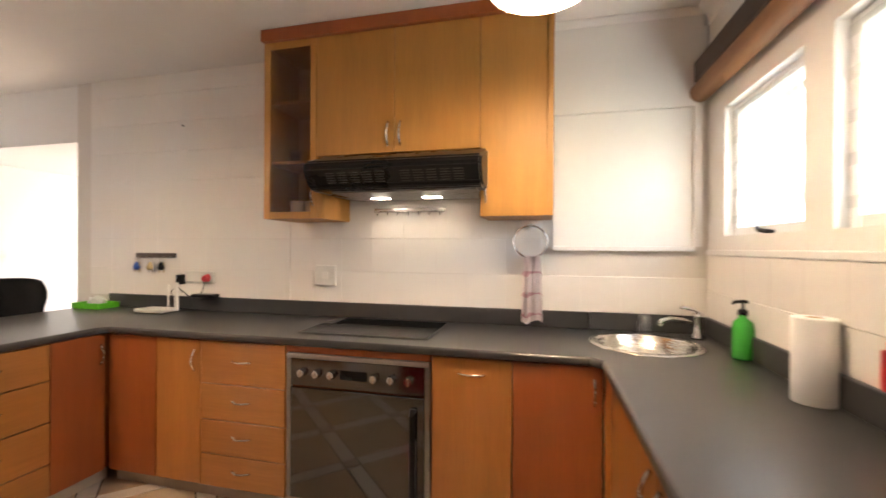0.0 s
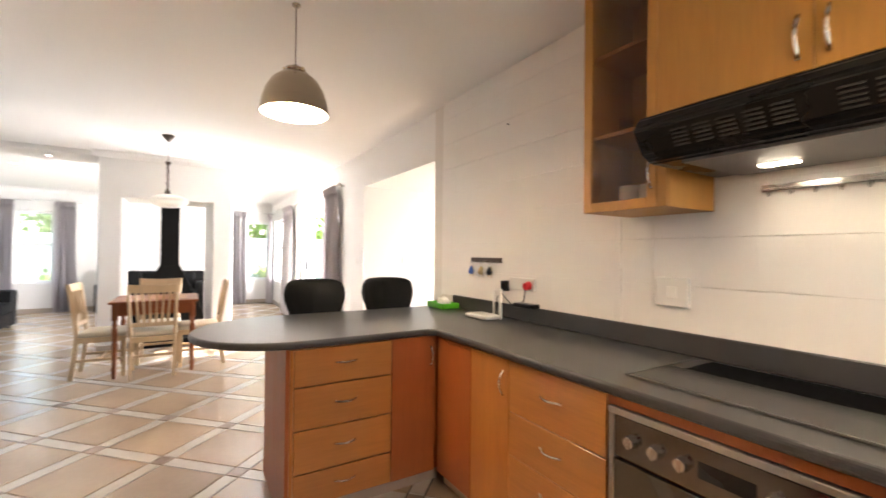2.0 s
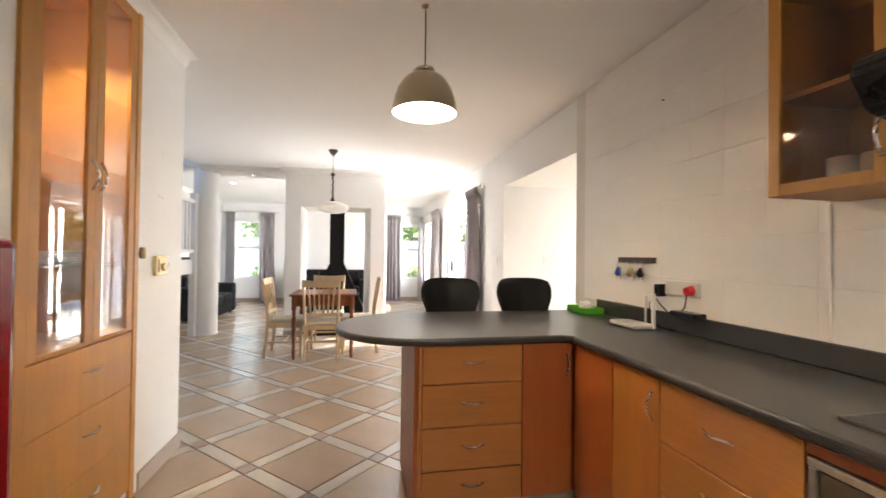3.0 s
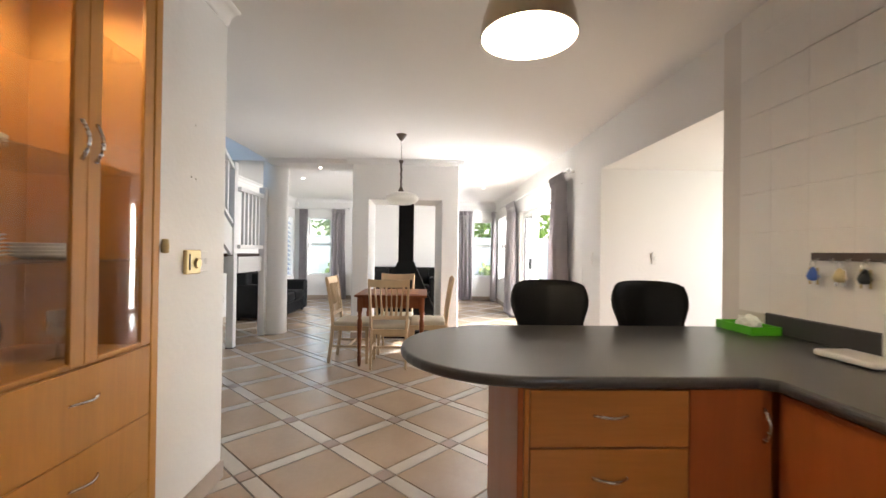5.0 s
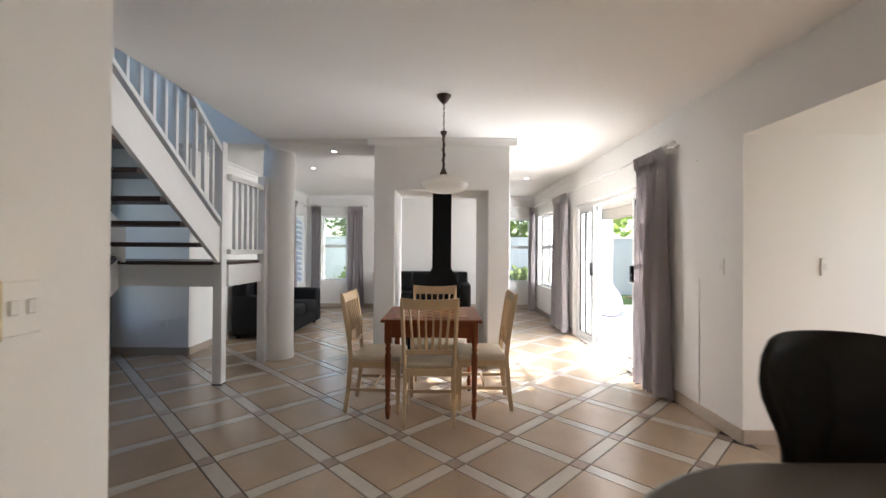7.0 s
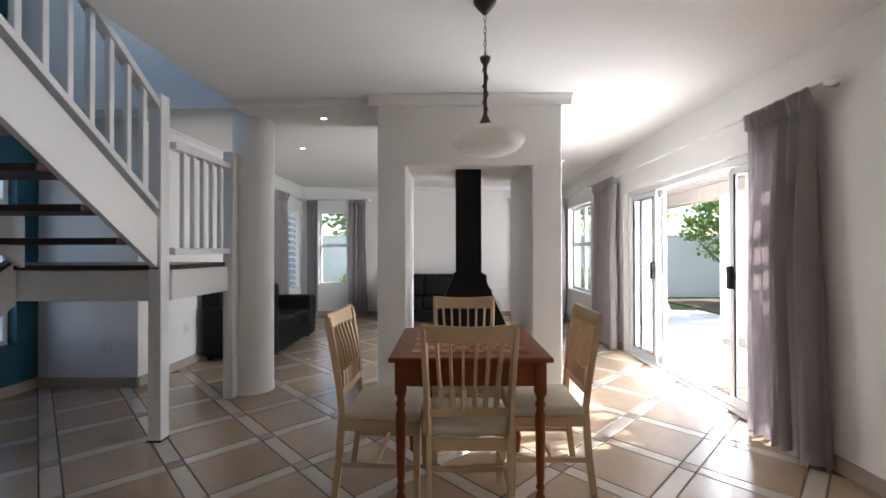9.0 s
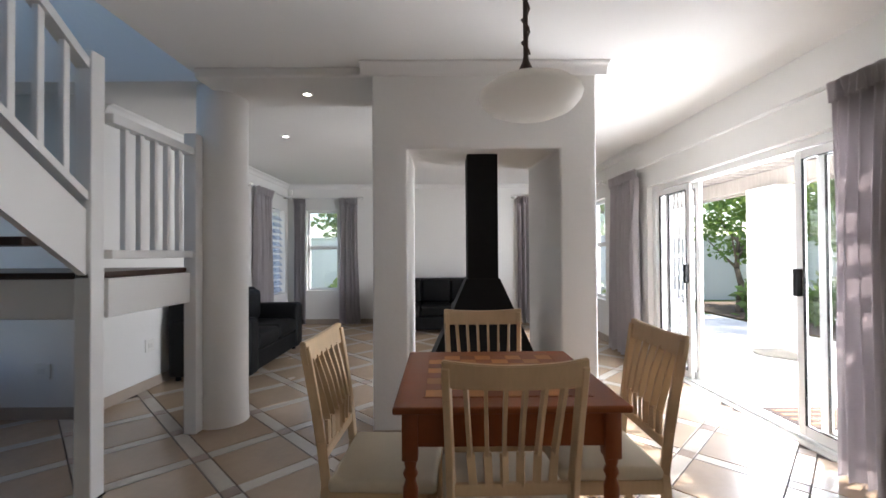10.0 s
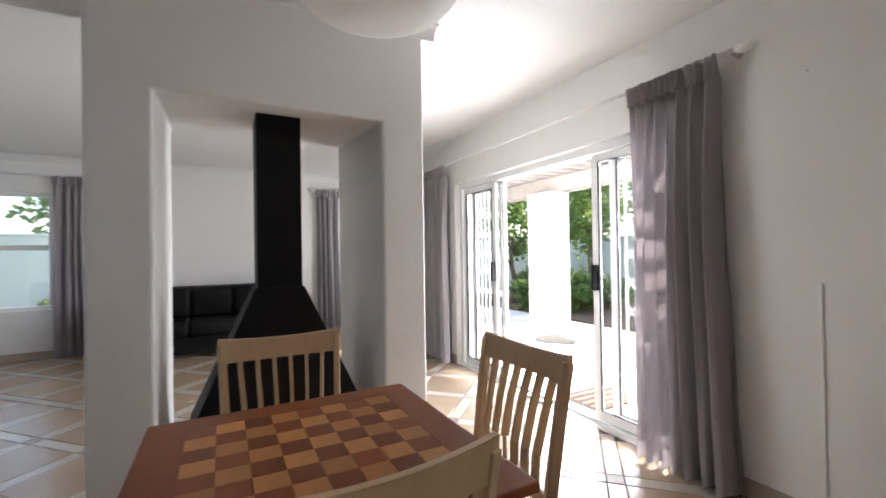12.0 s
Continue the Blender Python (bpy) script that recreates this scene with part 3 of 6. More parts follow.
# trellis gate folded behind the glass
for x0, count, lab in ((-9.31, 8, "white folded trellis security gate behind the fixed pane"), (-7.27, 8, "white folded trellis security gate beside the curtain")):
    gate = thing("folding_gate", (x0 + 0.3, NORTH + 0.19, 0.03), lab, "security gate", "security gates")
    for k in range(count):
        xg = x0 + k * 0.075
        part("gate_bar", new_box(xg, xg + 0.016, NORTH + 0.186, NORTH + 0.20, 0.03, 1.97, 0.002, 1), ALU, gate)
        if k < count - 1:
            for r in range(9):
                zg = 0.16 + r * 0.205
                for z_a, z_b, yy in ((zg, zg + 0.10, 0.181), (zg + 0.10, zg, 0.203)):
                    part("lattice_strap", beam(bmesh.new(), (xg + 0.008, NORTH + yy, z_a), (xg + 0.083, NORTH + yy, z_b), 0.003, 0.014, 0), ALU, gate)

# ---- kitchen cabinets ----
FRONT = 2.296
KICK = 0.08


def front_panel(bm, x0, x1, z0, z1, y):
    return box(bm, x0 + 0.002, x1 - 0.002, y, y + 0.018, z0 + 0.0025, z1 - 0.0025, 0.002, 1)


def base_unit(name, x0, x1, label, leaves, body=WOOD):
    u = thing(name, ((x0 + x1) / 2, 2.6, 0), label, "cabinet", "base cabinets")
    part("body", new_box(x0 + 0.001, x1 - 0.001, FRONT + 0.019, TILE_Y - 0.01, KICK, 0.848), body, u)
    part("plinth", new_box(x0, x1, FRONT + 0.05, FRONT + 0.065, 0.001, KICK), SKIRT, u, "grey-brown plinth")
    for kind, z0, z1, wood, side in leaves:
        leaf = part("drawer_front" if kind == "drawer" else "door", front_panel(bmesh.new(), x0, x1, z0, z1, FRONT), wood, u)
        if kind == "drawer":
            bm = handle(bmesh.new(), ((x0 + x1) / 2, FRONT, (z0 + z1) / 2 + 0.012), (1, 0, 0), (0, -1, 0))
        elif side:
            hx = x1 - 0.035 if side == "r" else x0 + 0.035
            bm = handle(bmesh.new(), (hx, FRONT, z1 - 0.11), (0, 0, 1), (0, -1, 0))
        else:
            continue
        part("handle", bm, STEEL, leaf, "bowed steel pull", True)
    return u


DRAWERS = [("drawer", 0.62, 0.846, WOOD_ACROSS, ""), ("drawer", 0.43, 0.62, WOOD_ACROSS, ""), ("drawer", 0.25, 0.43, WOOD_ACROSS, ""), ("drawer", KICK, 0.25, WOOD_ACROSS, "")]
base_unit("corner_cabinet", -2.628, -2.30, "cherry veneer corner base cabinet under the worktop", [("door", KICK, 0.846, WOOD_RED, "")], WOOD_RED)
base_unit("base_cabinet", -2.30, -2.01, "honey veneer base cabinet with one door", [("door", KICK, 0.846, WOOD, "r")])
base_unit("drawer_cabinet", -2.01, -1.50, "honey veneer base cabinet with four drawers", DRAWERS)
base_unit("base_cabinet", -0.745, -0.38, "honey veneer base cabinet with a bar pull", [("door", KICK, 0.846, WOOD, "")])
base_unit("base_cabinet", -0.38, -0.005, "cherry veneer base cabinet beside the sink", [("door", KICK, 0.846, WOOD_RED, "r")], WOOD_RED)
lone = [o for o in scene.objects if o.name.startswith("base_cabinet")][1]
d = [c for c in lone.children if c.name.startswith("door")][0]
part("handle", handle(bmesh.new(), (-0.56, FRONT, 0.775), (1, 0, 0), (0, -1, 0), 0.12), STEEL, d, "bowed steel pull", True)

solid("corner_post", new_box(-0.003, 0.037, 2.252, 2.30, KICK, 0.847, 0.002, 1), WOOD, "honey veneer filler post in the cabinet corner", "cabinet post")
# sink run along the window wall
for y0, y1 in ((1.55, 2.25), (0.9, 1.55), (0.3, 0.9)):
    u = thing("sink_cabinet", (0.3, (y0 + y1) / 2, 0), "honey veneer base cabinet below the window", "cabinet", "base cabinets")
    part("body", new_box(0.039, 0.585, y0 + 0.001, y1 - 0.001, KICK, 0.848), WOOD, u)
    part("plinth", new_box(0.06, 0.075, y0, y1, 0.001, KICK), SKIRT, u, "grey-brown plinth")
    leaf = part("door", new_box(0.02, 0.038, y0 + 0.002, y1 - 0.002, KICK, 0.846, 0.002, 1), WOOD, u)
    part("handle", handle(bmesh.new(), (0.02, y0 + 0.05 if y0 > 1 else y1 - 0.05, 0.72), (0, 0, 1), (-1, 0, 0), 0.12, 0.006), STEEL, leaf, "bowed steel pull", True)

# peninsula
PX = -2.648
u = thing("peninsula_cabinet", (-2.95, 1.9, 0), "cherry veneer peninsula cabinet beside the corner", "cabinet", "base cabinets")
part("body", new_box(-3.25, PX - 0.019, 2.023, 2.9, KICK, 0.848), WOOD_RED, u)
leaf = part("door", new_box(PX - 0.018, PX, 2.0235, 2.29, KICK, 0.846, 0.002, 1), WOOD_RED, u)
part("handle", handle(bmesh.new(), (PX, 2.262, 0.735), (0, 0, 1), (1, 0, 0)), STEEL, leaf, "bowed steel pull", True)
part("plinth", new_box(PX - 0.065, PX - 0.05, 2.023, 2.34, 0.001, KICK), SKIRT, u, "grey-brown plinth")
u = thing("peninsula_unit", (-2.95, 1.75, 0), "honey veneer peninsula unit with four drawers", "cabinet", "base cabinets")
part("body", new_box(-3.25, PX - 0.019, 1.496, 2.021, KICK, 0.848), WOOD, u)
part("plinth", new_box(PX - 0.065, PX - 0.05, 1.496, 2.022, 0.001, KICK), SKIRT, u, "grey-brown plinth")
part("end_panel", new_box(-3.25, PX - 0.004, 1.475, 1.494, 0.001, 0.848, 0.002, 1), WOOD_RED, u)
part("stile", new_box(PX - 0.018, PX, 1.4955, 1.511, 0.03, 0.846, 0.002, 1), WOOD, u)
part("back_panel", new_box(-3.268, -3.251, 1.475, 2.9, 0.001, 0.848), WOOD_RED, u)
for z0, z1, wood in ((0.662, 0.846, WOOD_ACROSS), (0.453, 0.662, WOOD_ACROSS), (0.244, 0.453, WOOD_ACROSS), (KICK, 0.244, WOOD_ACROSS)):
    leaf = part("drawer_front", new_box(PX - 0.018, PX, 1.5135, 2.0205, z0 + 0.003, z1 - 0.003, 0.002, 1), wood, u)
    part("handle", handle(bmesh.new(), (PX, 1.767, (z0 + z1) / 2 + 0.012), (0, 1, 0), (1, 0, 0)), STEEL, leaf, "bowed steel pull", True)

# worktop: one continuous plate with a round nose, and the hole of the sink
SINK = (0.215, 2.60, 0.225)
outline = [(0.585, TILE_Y - 0.002), (-3.57, TILE_Y - 0.002), (-3.57, 1.56)]
outline += [(-3.1 + 0.47 * math.cos(radians(a)), 1.56 + 0.48 * math.sin(radians(a))) for a in range(186, 355, 7)]
outline += [(-2.63, 1.56), (-2.63, 2.23), (-2.60, 2.272), (-0.06, 2.272), (-0.02, 2.23), (-0.005, 0.3), (0.585, 0.3)]
work = slab(outline, 0.85, 0.888, 0.014, 3)
me = bpy.data.meshes.new("worktop")
work.to_mesh(me)
work.free()
tmp = new("worktop_blank", me)
cut = new("hole_cutter", bpy.data.meshes.new("cutter"))
bm = rod(bmesh.new(), (SINK[0], SINK[1], 0.8), (SINK[0], SINK[1], 0.95), SINK[2], n=48)
bm.to_mesh(cut.data)
bm.free()
mod = tmp.modifiers.new("hole", "BOOLEAN")
mod.object, mod.operation = cut, "DIFFERENCE"
done = bpy.data.meshes.new_from_object(tmp.evaluated_get(bpy.context.evaluated_depsgraph_get()))
bpy.data.objects.remove(tmp)
bpy.data.objects.remove(cut)
bm = bmesh.new()
bm.from_mesh(done)
worktop = solid("worktop", bm, COUNTER, "dark charcoal speckled laminate worktop with a rounded end", "worktop")
for name, x0, x1, y0, y1 in (("upstand", -3.42, -0.002, TILE_Y - 0.022, TILE_Y - 0.002), ("upstand", 0.0, 0.565, TILE_Y - 0.022, TILE_Y - 0.002), ("upstand", 0.567, 0.587, 0.3, TILE_Y - 0.024)):
    part("upstand", new_box(x0, x1, y0, y1, 0.8885, 0.985, 0.004, 1), COUNTER, worktop)

# sink, tap
sink = thing("round_sink", (SINK[0], SINK[1], 0.75), "round polished steel sink set into the worktop", "sink")
part("bowl", lathe(bmesh.new(), [(0.0, -0.155), (0.12, -0.155), (0.17, -0.145), (0.195, -0.11), (0.205, 0.0), (0.215, 0.004), (0.245, 0.004), (0.252, 0.0), (0.25, -0.001)], (SINK[0], SINK[1], 0.889), 48), STEEL, sink, "", True)
part("waste", lathe(bmesh.new(), [(0.0, -0.150), (0.03, -0.150), (0.04, -0.154)], (SINK[0], SINK[1], 0.889), 24), CHROME, sink, "chrome waste", True)
tap = thing("mixer_tap", (0.5, 2.78, 0.889), "chrome kitchen mixer tap beside the sink", "tap")
part("body", lathe(bmesh.new(), [(0.0, 0), (0.032, 0), (0.032, 0.012), (0.024, 0.02), (0.024, 0.10), (0.028, 0.11), (0.028, 0.13), (0.0, 0.14)], (0.5, 2.78, 0.889)), CHROME, tap, "", True)
part("spout", tube(bmesh.new(), [(0.5, 2.78, 0.96), (0.42, 2.75, 0.985), (0.36, 2.72, 0.995), (0.31, 2.69, 0.985), (0.30, 2.685, 0.965)], 0.012, 10), CHROME, tap, "", True)
part("lever", tube(bmesh.new(), [(0.5, 2.78, 1.02), (0.47, 2.74, 1.04), (0.40, 2.70, 1.055)], 0.008, 8), CHROME, tap, "", True)

# oven
oven = thing("built_in_oven", (-1.12, 2.6, 0.1), "built-in steel framed oven with dark glass door", "oven", "")
part("body", new_box(-1.49, -0.75, FRONT + 0.022, 2.9, KICK, 0.846), WOOD_RED, oven, "cherry veneer housing")
part("plinth", new_box(-1.50, -0.745, FRONT + 0.05, FRONT + 0.065, 0.001, KICK), SKIRT, oven)
part("cover_strip", new_box(-1.498, -0.747, FRONT, FRONT + 0.018, 0.815, 0.847, 0.002, 1), WOOD_RED, oven)
bm = bmesh.new()
box(bm, -1.49, -0.752, FRONT - 0.012, FRONT + 0.02, 0.79, 0.813, 0.005, 2)
box(bm, -1.49, -1.468, FRONT - 0.008, FRONT + 0.02, KICK + 0.02, 0.789, 0.003, 1)
box(bm, -0.774, -0.752, FRONT - 0.008, FRONT + 0.02, KICK + 0.02, 0.789, 0.003, 1)
part("frame", bm, mat("satin_oven_steel", (0.36, 0.345, 0.33), 0.42, 1.0, var=0.03, bump=0, rvar=0.02), oven, "brushed steel frame")
panel = part("control_panel", new_box(-1.467, -0.775, FRONT - 0.006, FRONT + 0.02, 0.655, 0.788, 0.002, 1), mat("mirror_steel_panel", (0.17, 0.155, 0.145), 0.12, 1.0, bump=0), oven, "mirror-like steel control panel")
part("display", new_box(-1.2, -1.06, FRONT - 0.008, FRONT - 0.005, 0.70, 0.745), BLACK, panel, "dark clock display")
for kx in (-1.40, -1.32, -1.24, -1.02, -0.935, -0.85):
    bm = rod(bmesh.new(), (kx, FRONT - 0.006, 0.722), (kx, FRONT - 0.032, 0.722), 0.022, 0.017, 20)
    box(bm, kx - 0.004, kx + 0.004, FRONT - 0.038, FRONT - 0.03, 0.702, 0.742, 0.002, 1)
    part("knob", bm, CHROME, panel, "chrome knob")
gd = part("door", new_box(-1.467, -0.775, FRONT - 0.010, FRONT + 0.02, KICK + 0.02, 0.648, 0.004, 2), OVEN_GLASS, oven, "dark mirror glass door")
part("edge_strip", new_box(-0.842, -0.812, FRONT - 0.03, FRONT - 0.011, 0.12, 0.60, 0.006, 2), BLACK, gd, "black upright pull")

# hob
hob = thing("ceramic_hob", (-1.13, 2.62, 0.889), "black ceramic hob with a steel front rim", "hob")
part("glass_plate", new_box(-1.44, -0.80, 2.665, 2.86, 0.8895, 0.896, 0.002, 1), mat("hob_glass", (0.003, 0.003, 0.0035), 0.12, spec=0.02, bump=0, rvar=0.02), hob)
part("control_strip", new_box(-1.50, -0.80, 2.41, 2.664, 0.8895, 0.896, 0.002, 1), mat("hob_rim", (0.014, 0.0135, 0.013), 0.2, 0.0, spec=0.3, bump=0), hob)
bm = bmesh.new()
for a in ((-1.505, -0.795, 2.404, 2.41), (-1.505, -0.795, 2.86, 2.866), (-1.506, -1.5, 2.41, 2.86), (-0.8, -0.794, 2.41, 2.86)):
    box(bm, *a, 0.889, 0.8965)
part("rim", bm, mat("dull_steel_rim", (0.26, 0.25, 0.24), 0.4, 1.0, bump=0), hob, "thin steel rim")

# wall cabinets and extractor hood
UF, U0, U1 = 2.575, 1.50, 2.52
upper = thing("glass_wall_cabinet", (-1.6, 2.75, U0), "honey veneer wall cabinet with a smoked glass door", "cabinet", "wall cabinets")
for nm, a in (("side_panel", (-1.84, -1.822, UF + 0.02, 2.92, U0, U1)), ("side_panel", (-1.48, -1.462, UF + 0.02, 2.92, U0, 1.842)), ("side_panel", (-1.518, -1.50, UF + 0.02, 2.92, 1.845, U1)), ("bottom_panel", (-1.822, -1.48, UF + 0.02, 2.92, U0, U0 + 0.018)), ("top_panel", (-1.822, -1.518, UF + 0.02, 2.92, U1 - 0.018, U1)), ("back_panel", (-1.822, -1.48, 2.905, 2.92, U0 + 0.018, 1.84)), ("back_panel", (-1.822, -1.518, 2.905, 2.92, 1.841, U1 - 0.018))):
    part(nm, new_box(*a), WOOD_GOLD, upper)
part("side_front", new_box(-1.499, -1.462, UF, UF + 0.0185, U0, 1.842, 0.002, 1), WOOD_GOLD, upper)
for z in (1.82, 2.17):
    part("shelf", new_box(-1.82, -1.519, UF + 0.03, 2.90, z, z + 0.016), WOOD_ACROSS, upper)
bm = bmesh.new()
for a in ((-1.84, -1.80, U0, U1), (-1.54, -1.50, U0, U1), (-1.80, -1.54, U0, U0 + 0.04), (-1.80, -1.54, U1 - 0.04, U1)):
    box(bm, a[0], a[1], UF, UF + 0.0185, a[2], a[3], 0.002, 1)
gdoor = part("door", bm, WOOD_GOLD, upper)
part("pane", new_box(-1.80, -1.54, UF + 0.007, UF + 0.011, U0 + 0.04, U1 - 0.04), SMOKE_GLASS, gdoor, "smoked glass")
part("handle", handle(bmesh.new(), (-1.518, UF, U0 + 0.13), (0, 0, 1), (0, -1, 0), 0.12), STEEL, gdoor, "bowed steel pull", True)
upper = thing("hood_cabinet", (-1.03, 2.75, 1.85), "honey veneer wall cabinet with two doors above the hood", "cabinet", "wall cabinets")
part("body", new_box(-1.498, -0.572, UF + 0.019, 2.92, 1.85, U1), WOOD_GOLD, upper)
for x0, x1, hx in ((-1.5, -1.035, -1.07), (-1.035, -0.57, -1.0)):
    leaf = part("door", new_box(x0 + 0.0015, x1 - 0.0015, UF, UF + 0.018, 1.85, U1, 0.002, 1), WOOD_GOLD, upper)
    part("handle", handle(bmesh.new(), (hx, UF, 1.95), (0, 0, 1), (0, -1, 0), 0.13, 0.006), STEEL, leaf, "bowed steel pull", True)
upper = thing("tall_wall_cabinet", (-0.39, 2.75, U0), "honey veneer wall cabinet with one tall door", "cabinet", "wall cabinets")
part("body", new_box(-0.569, -0.21, UF + 0.019, 2.92, U0, U1), WOOD_GOLD, upper)
leaf = part("door", new_box(-0.5685, -0.235, UF, UF + 0.018, U0, U1, 0.002, 1), WOOD_GOLD, upper)
part("side_stile", new_box(-0.234, -0.205, UF - 0.004, UF + 0.018, U0, U1, 0.002, 1), WOOD_GOLD, upper)
part("handle", handle(bmesh.new(), (-0.538, UF, U0 + 0.13), (0, 0, 1), (0, -1, 0), 0.12), STEEL, leaf, "bowed steel pull", True)
solid("cabinet_cornice", new_box(-1.845, -0.2, UF - 0.03, 2.92, U1 + 0.0005, CEIL - 0.002, 0.004, 1), WOOD_RED, "cherry veneer filler between wall cabinets and ceiling", "cornice board")

hood = thing("extractor_hood", (-0.98, 2.7, 1.6), "black extractor hood with two lit lamps", "extractor hood")
bm = bmesh.new()
HX0, HX1 = -1.45, -0.53
prof = [(2.90, 1.845), (2.57, 1.845), (2.37, 1.775), (2.345, 1.735), (2.40, 1.650), (2.44, 1.632), (2.90, 1.632)]
rows = [[bm.verts.new((x, y, z)) for y, z in prof] for x in (HX0, HX1)]
for k in range(len(prof)):
    bm.faces.new((rows[0][k], rows[1][k], rows[1][(k + 1) % len(prof)], rows[0][(k + 1) % len(prof)]))
bm.faces.new(rows[0])
bm.faces.new(rows[1])
bmesh.ops.recalc_face_normals(bm, faces=bm.faces)
bmesh.ops.bevel(bm, geom=list(bm.edges), offset=0.012, segments=3, affect="EDGES")
part("shell", bm, BLACK, hood)
VENT = mat("hood_vent", (0.03, 0.029, 0.028), 0.5, spec=0.3, bump=0)
for k in range(11):
    for r in range(5):
        x, f = -1.30 + k * 0.066, 0.30 + 0.13 * r
        c = (x, 2.345 + 0.055 * f - 0.001, 1.735 - 0.085 * f)
        if k != 5:
            part("vent_slot", beam(bmesh.new(), (c[0] - 0.024, c[1], c[2]), (c[0] + 0.024, c[1], c[2]), 0.004, 0.005, 0), VENT, hood)
part("filter", new_box(-1.34, -0.57, 2.46, 2.86, 1.622, 1.6315), mat("filter_mesh", (0.20, 0.19, 0.18), 0.4, 0.7, bump=0.5, bscale=300), hood, "grey mesh filter")
HOOD_GLOW = glow("hood_lamp_glow", (1.0, 0.88, 0.68), 4)
for x in (-1.17, -0.86):
    part("lamp_lens", new_box(x - 0.05, x + 0.05, 2.70, 2.745, 1.618, 1.6225), HOOD_GLOW, hood, "lit lamp lens")
    lamp("hood_lamp", "SPOT", look((x, 2.73, 1.614), (x, 2.76, 0.9)), 0.31, (1, 0.82, 0.58), cone=140, radius=0.03)

# ---- kitchen things ----


def pendant(x, y, z, power, label):
    p = thing("pendant_lamp", (x, y, CEIL), label, "pendant lamp", "kitchen pendants")
    part("ceiling_rose", lathe(bmesh.new(), [(0.0, 0.0), (0.022, 0.0), (0.022, -0.006), (0.012, -0.012), (0.0, -0.013)], (x, y, CEIL - 0.001)), NICKEL, p, "", True)
    part("cord", rod(bmesh.new(), (x, y, z + 0.24), (x, y, CEIL - 0.008), 0.003, n=8), BLIND_DARK, p, "thin dark cord")
    part("neck", lathe(bmesh.new(), [(0.0, 0.25), (0.012, 0.25), (0.014, 0.235), (0.05, 0.23), (0.052, 0.218), (0.02, 0.21)], (x, y, z)), NICKEL, p, "", True)
    for k in range(3):
        a = 2 * math.pi * k / 3 + 0.5
        part("screw", rod(bmesh.new(), (x + 0.04 * math.cos(a), y + 0.04 * math.sin(a), z + 0.218), (x + 0.06 * math.cos(a), y + 0.06 * math.sin(a), z + 0.226), 0.005, n=8), BRASS, p)
    prof = [(0.03, 0.216), (0.07, 0.203), (0.112, 0.168), (0.142, 0.12), (0.160, 0.065), (0.168, 0.018), (0.169, 0.0)]
    shade = part("shade", lathe(bmesh.new(), prof, (x, y, z), 40), NICKEL, p, "brushed nickel dome", True)
    part("lining", lathe(bmesh.new(), [(max(r - 0.004, 0.005), h - 0.001) for r, h in prof], (x, y, z), 40), PAINT, shade, "white enamel lining", True)
    part("bulb", lathe(bmesh.new(), [(0.0, 0.035), (0.025, 0.04), (0.042, 0.07), (0.045, 0.10), (0.03, 0.15), (0.018, 0.18), (0.0, 0.19)], (x, y, z), 20), BULB, p, "lit warm bulb", True)
    lamp("pendant_light", "POINT", pose(x, y, z + 0.02), power, (1, 0.78, 0.52), radius=0.05)
    return p


pendant(-2.8, 1.53, 2.025, 1.75, "brushed nickel dome pendant lamp, lit, above the peninsula")
pendant(-0.26, 1.80, 2.16, 1.9, "brushed nickel dome pendant lamp, lit, before the cooker")

# recess in the cooker wall beside the window: reveal boards and a flat back
bm = bmesh.new()
box(bm, -0.2, 0.555, TILE_Y - 0.03, TILE_Y + 0.007, 2.09, CEIL - 0.002)
box(bm, 0.515, 0.555, TILE_Y - 0.03, TILE_Y + 0.007, 1.35, 2.0898)
box(bm, -0.2, 0.515, TILE_Y - 0.034, TILE_Y + 0.007, 1.325, 1.352, 0.005, 2)
box(bm, -0.2, 0.5148, TILE_Y + 0.001, TILE_Y + 0.007, 1.3522, 2.0898)
setting("recess_trim", bm, PLASTER, "white plastered shallow recess beside the cooker cabinets", "recess")

rail = thing("hook_rail", (-1.06, TILE_Y, 1.56), "narrow steel hook rail on the tiled wall", "rail")
part("bar", new_box(-1.29, -0.83, TILE_Y - 0.022, TILE_Y - 0.016, 1.557, 1.582, 0.002, 1), STEEL, rail)
for k in range(7):
    x = -1.26 + k * 0.067
    part("hook", tube(bmesh.new(), [(x, TILE_Y - 0.024, 1.57), (x, TILE_Y - 0.028, 1.545), (x, TILE_Y - 0.04, 1.538), (x, TILE_Y - 0.048, 1.55)], 0.003, 6), STEEL, rail)
for x in (-1.28, -0.84):
    part("bracket", new_box(x - 0.008, x + 0.008, TILE_Y - 0.018, TILE_Y - 0.001, 1.56, 1.578), STEEL, rail)

ring = thing("towel_ring", (-0.325, TILE_Y, 1.37), "chrome towel ring on the tiled wall", "towel ring")
bm = tube(bmesh.new(), [(-0.325 + 0.095 * math.sin(a), TILE_Y - 0.04, 1.375 + 0.09 * math.cos(a)) for a in [2 * math.pi * k / 32 for k in range(33)]], 0.0055, 8)
part("ring", bm, CHROME, ring, "", True)
part("mount", rod(bmesh.new(), (-0.325, TILE_Y - 0.001, 1.467), (-0.325, TILE_Y - 0.045, 1.467), 0.016, 0.012, 16), CHROME, ring)

towel = thing("dish_towel", (-0.305, TILE_Y - 0.04, 0.99), "pink checked dish towel hanging through the ring", "dish towel")
W = 17


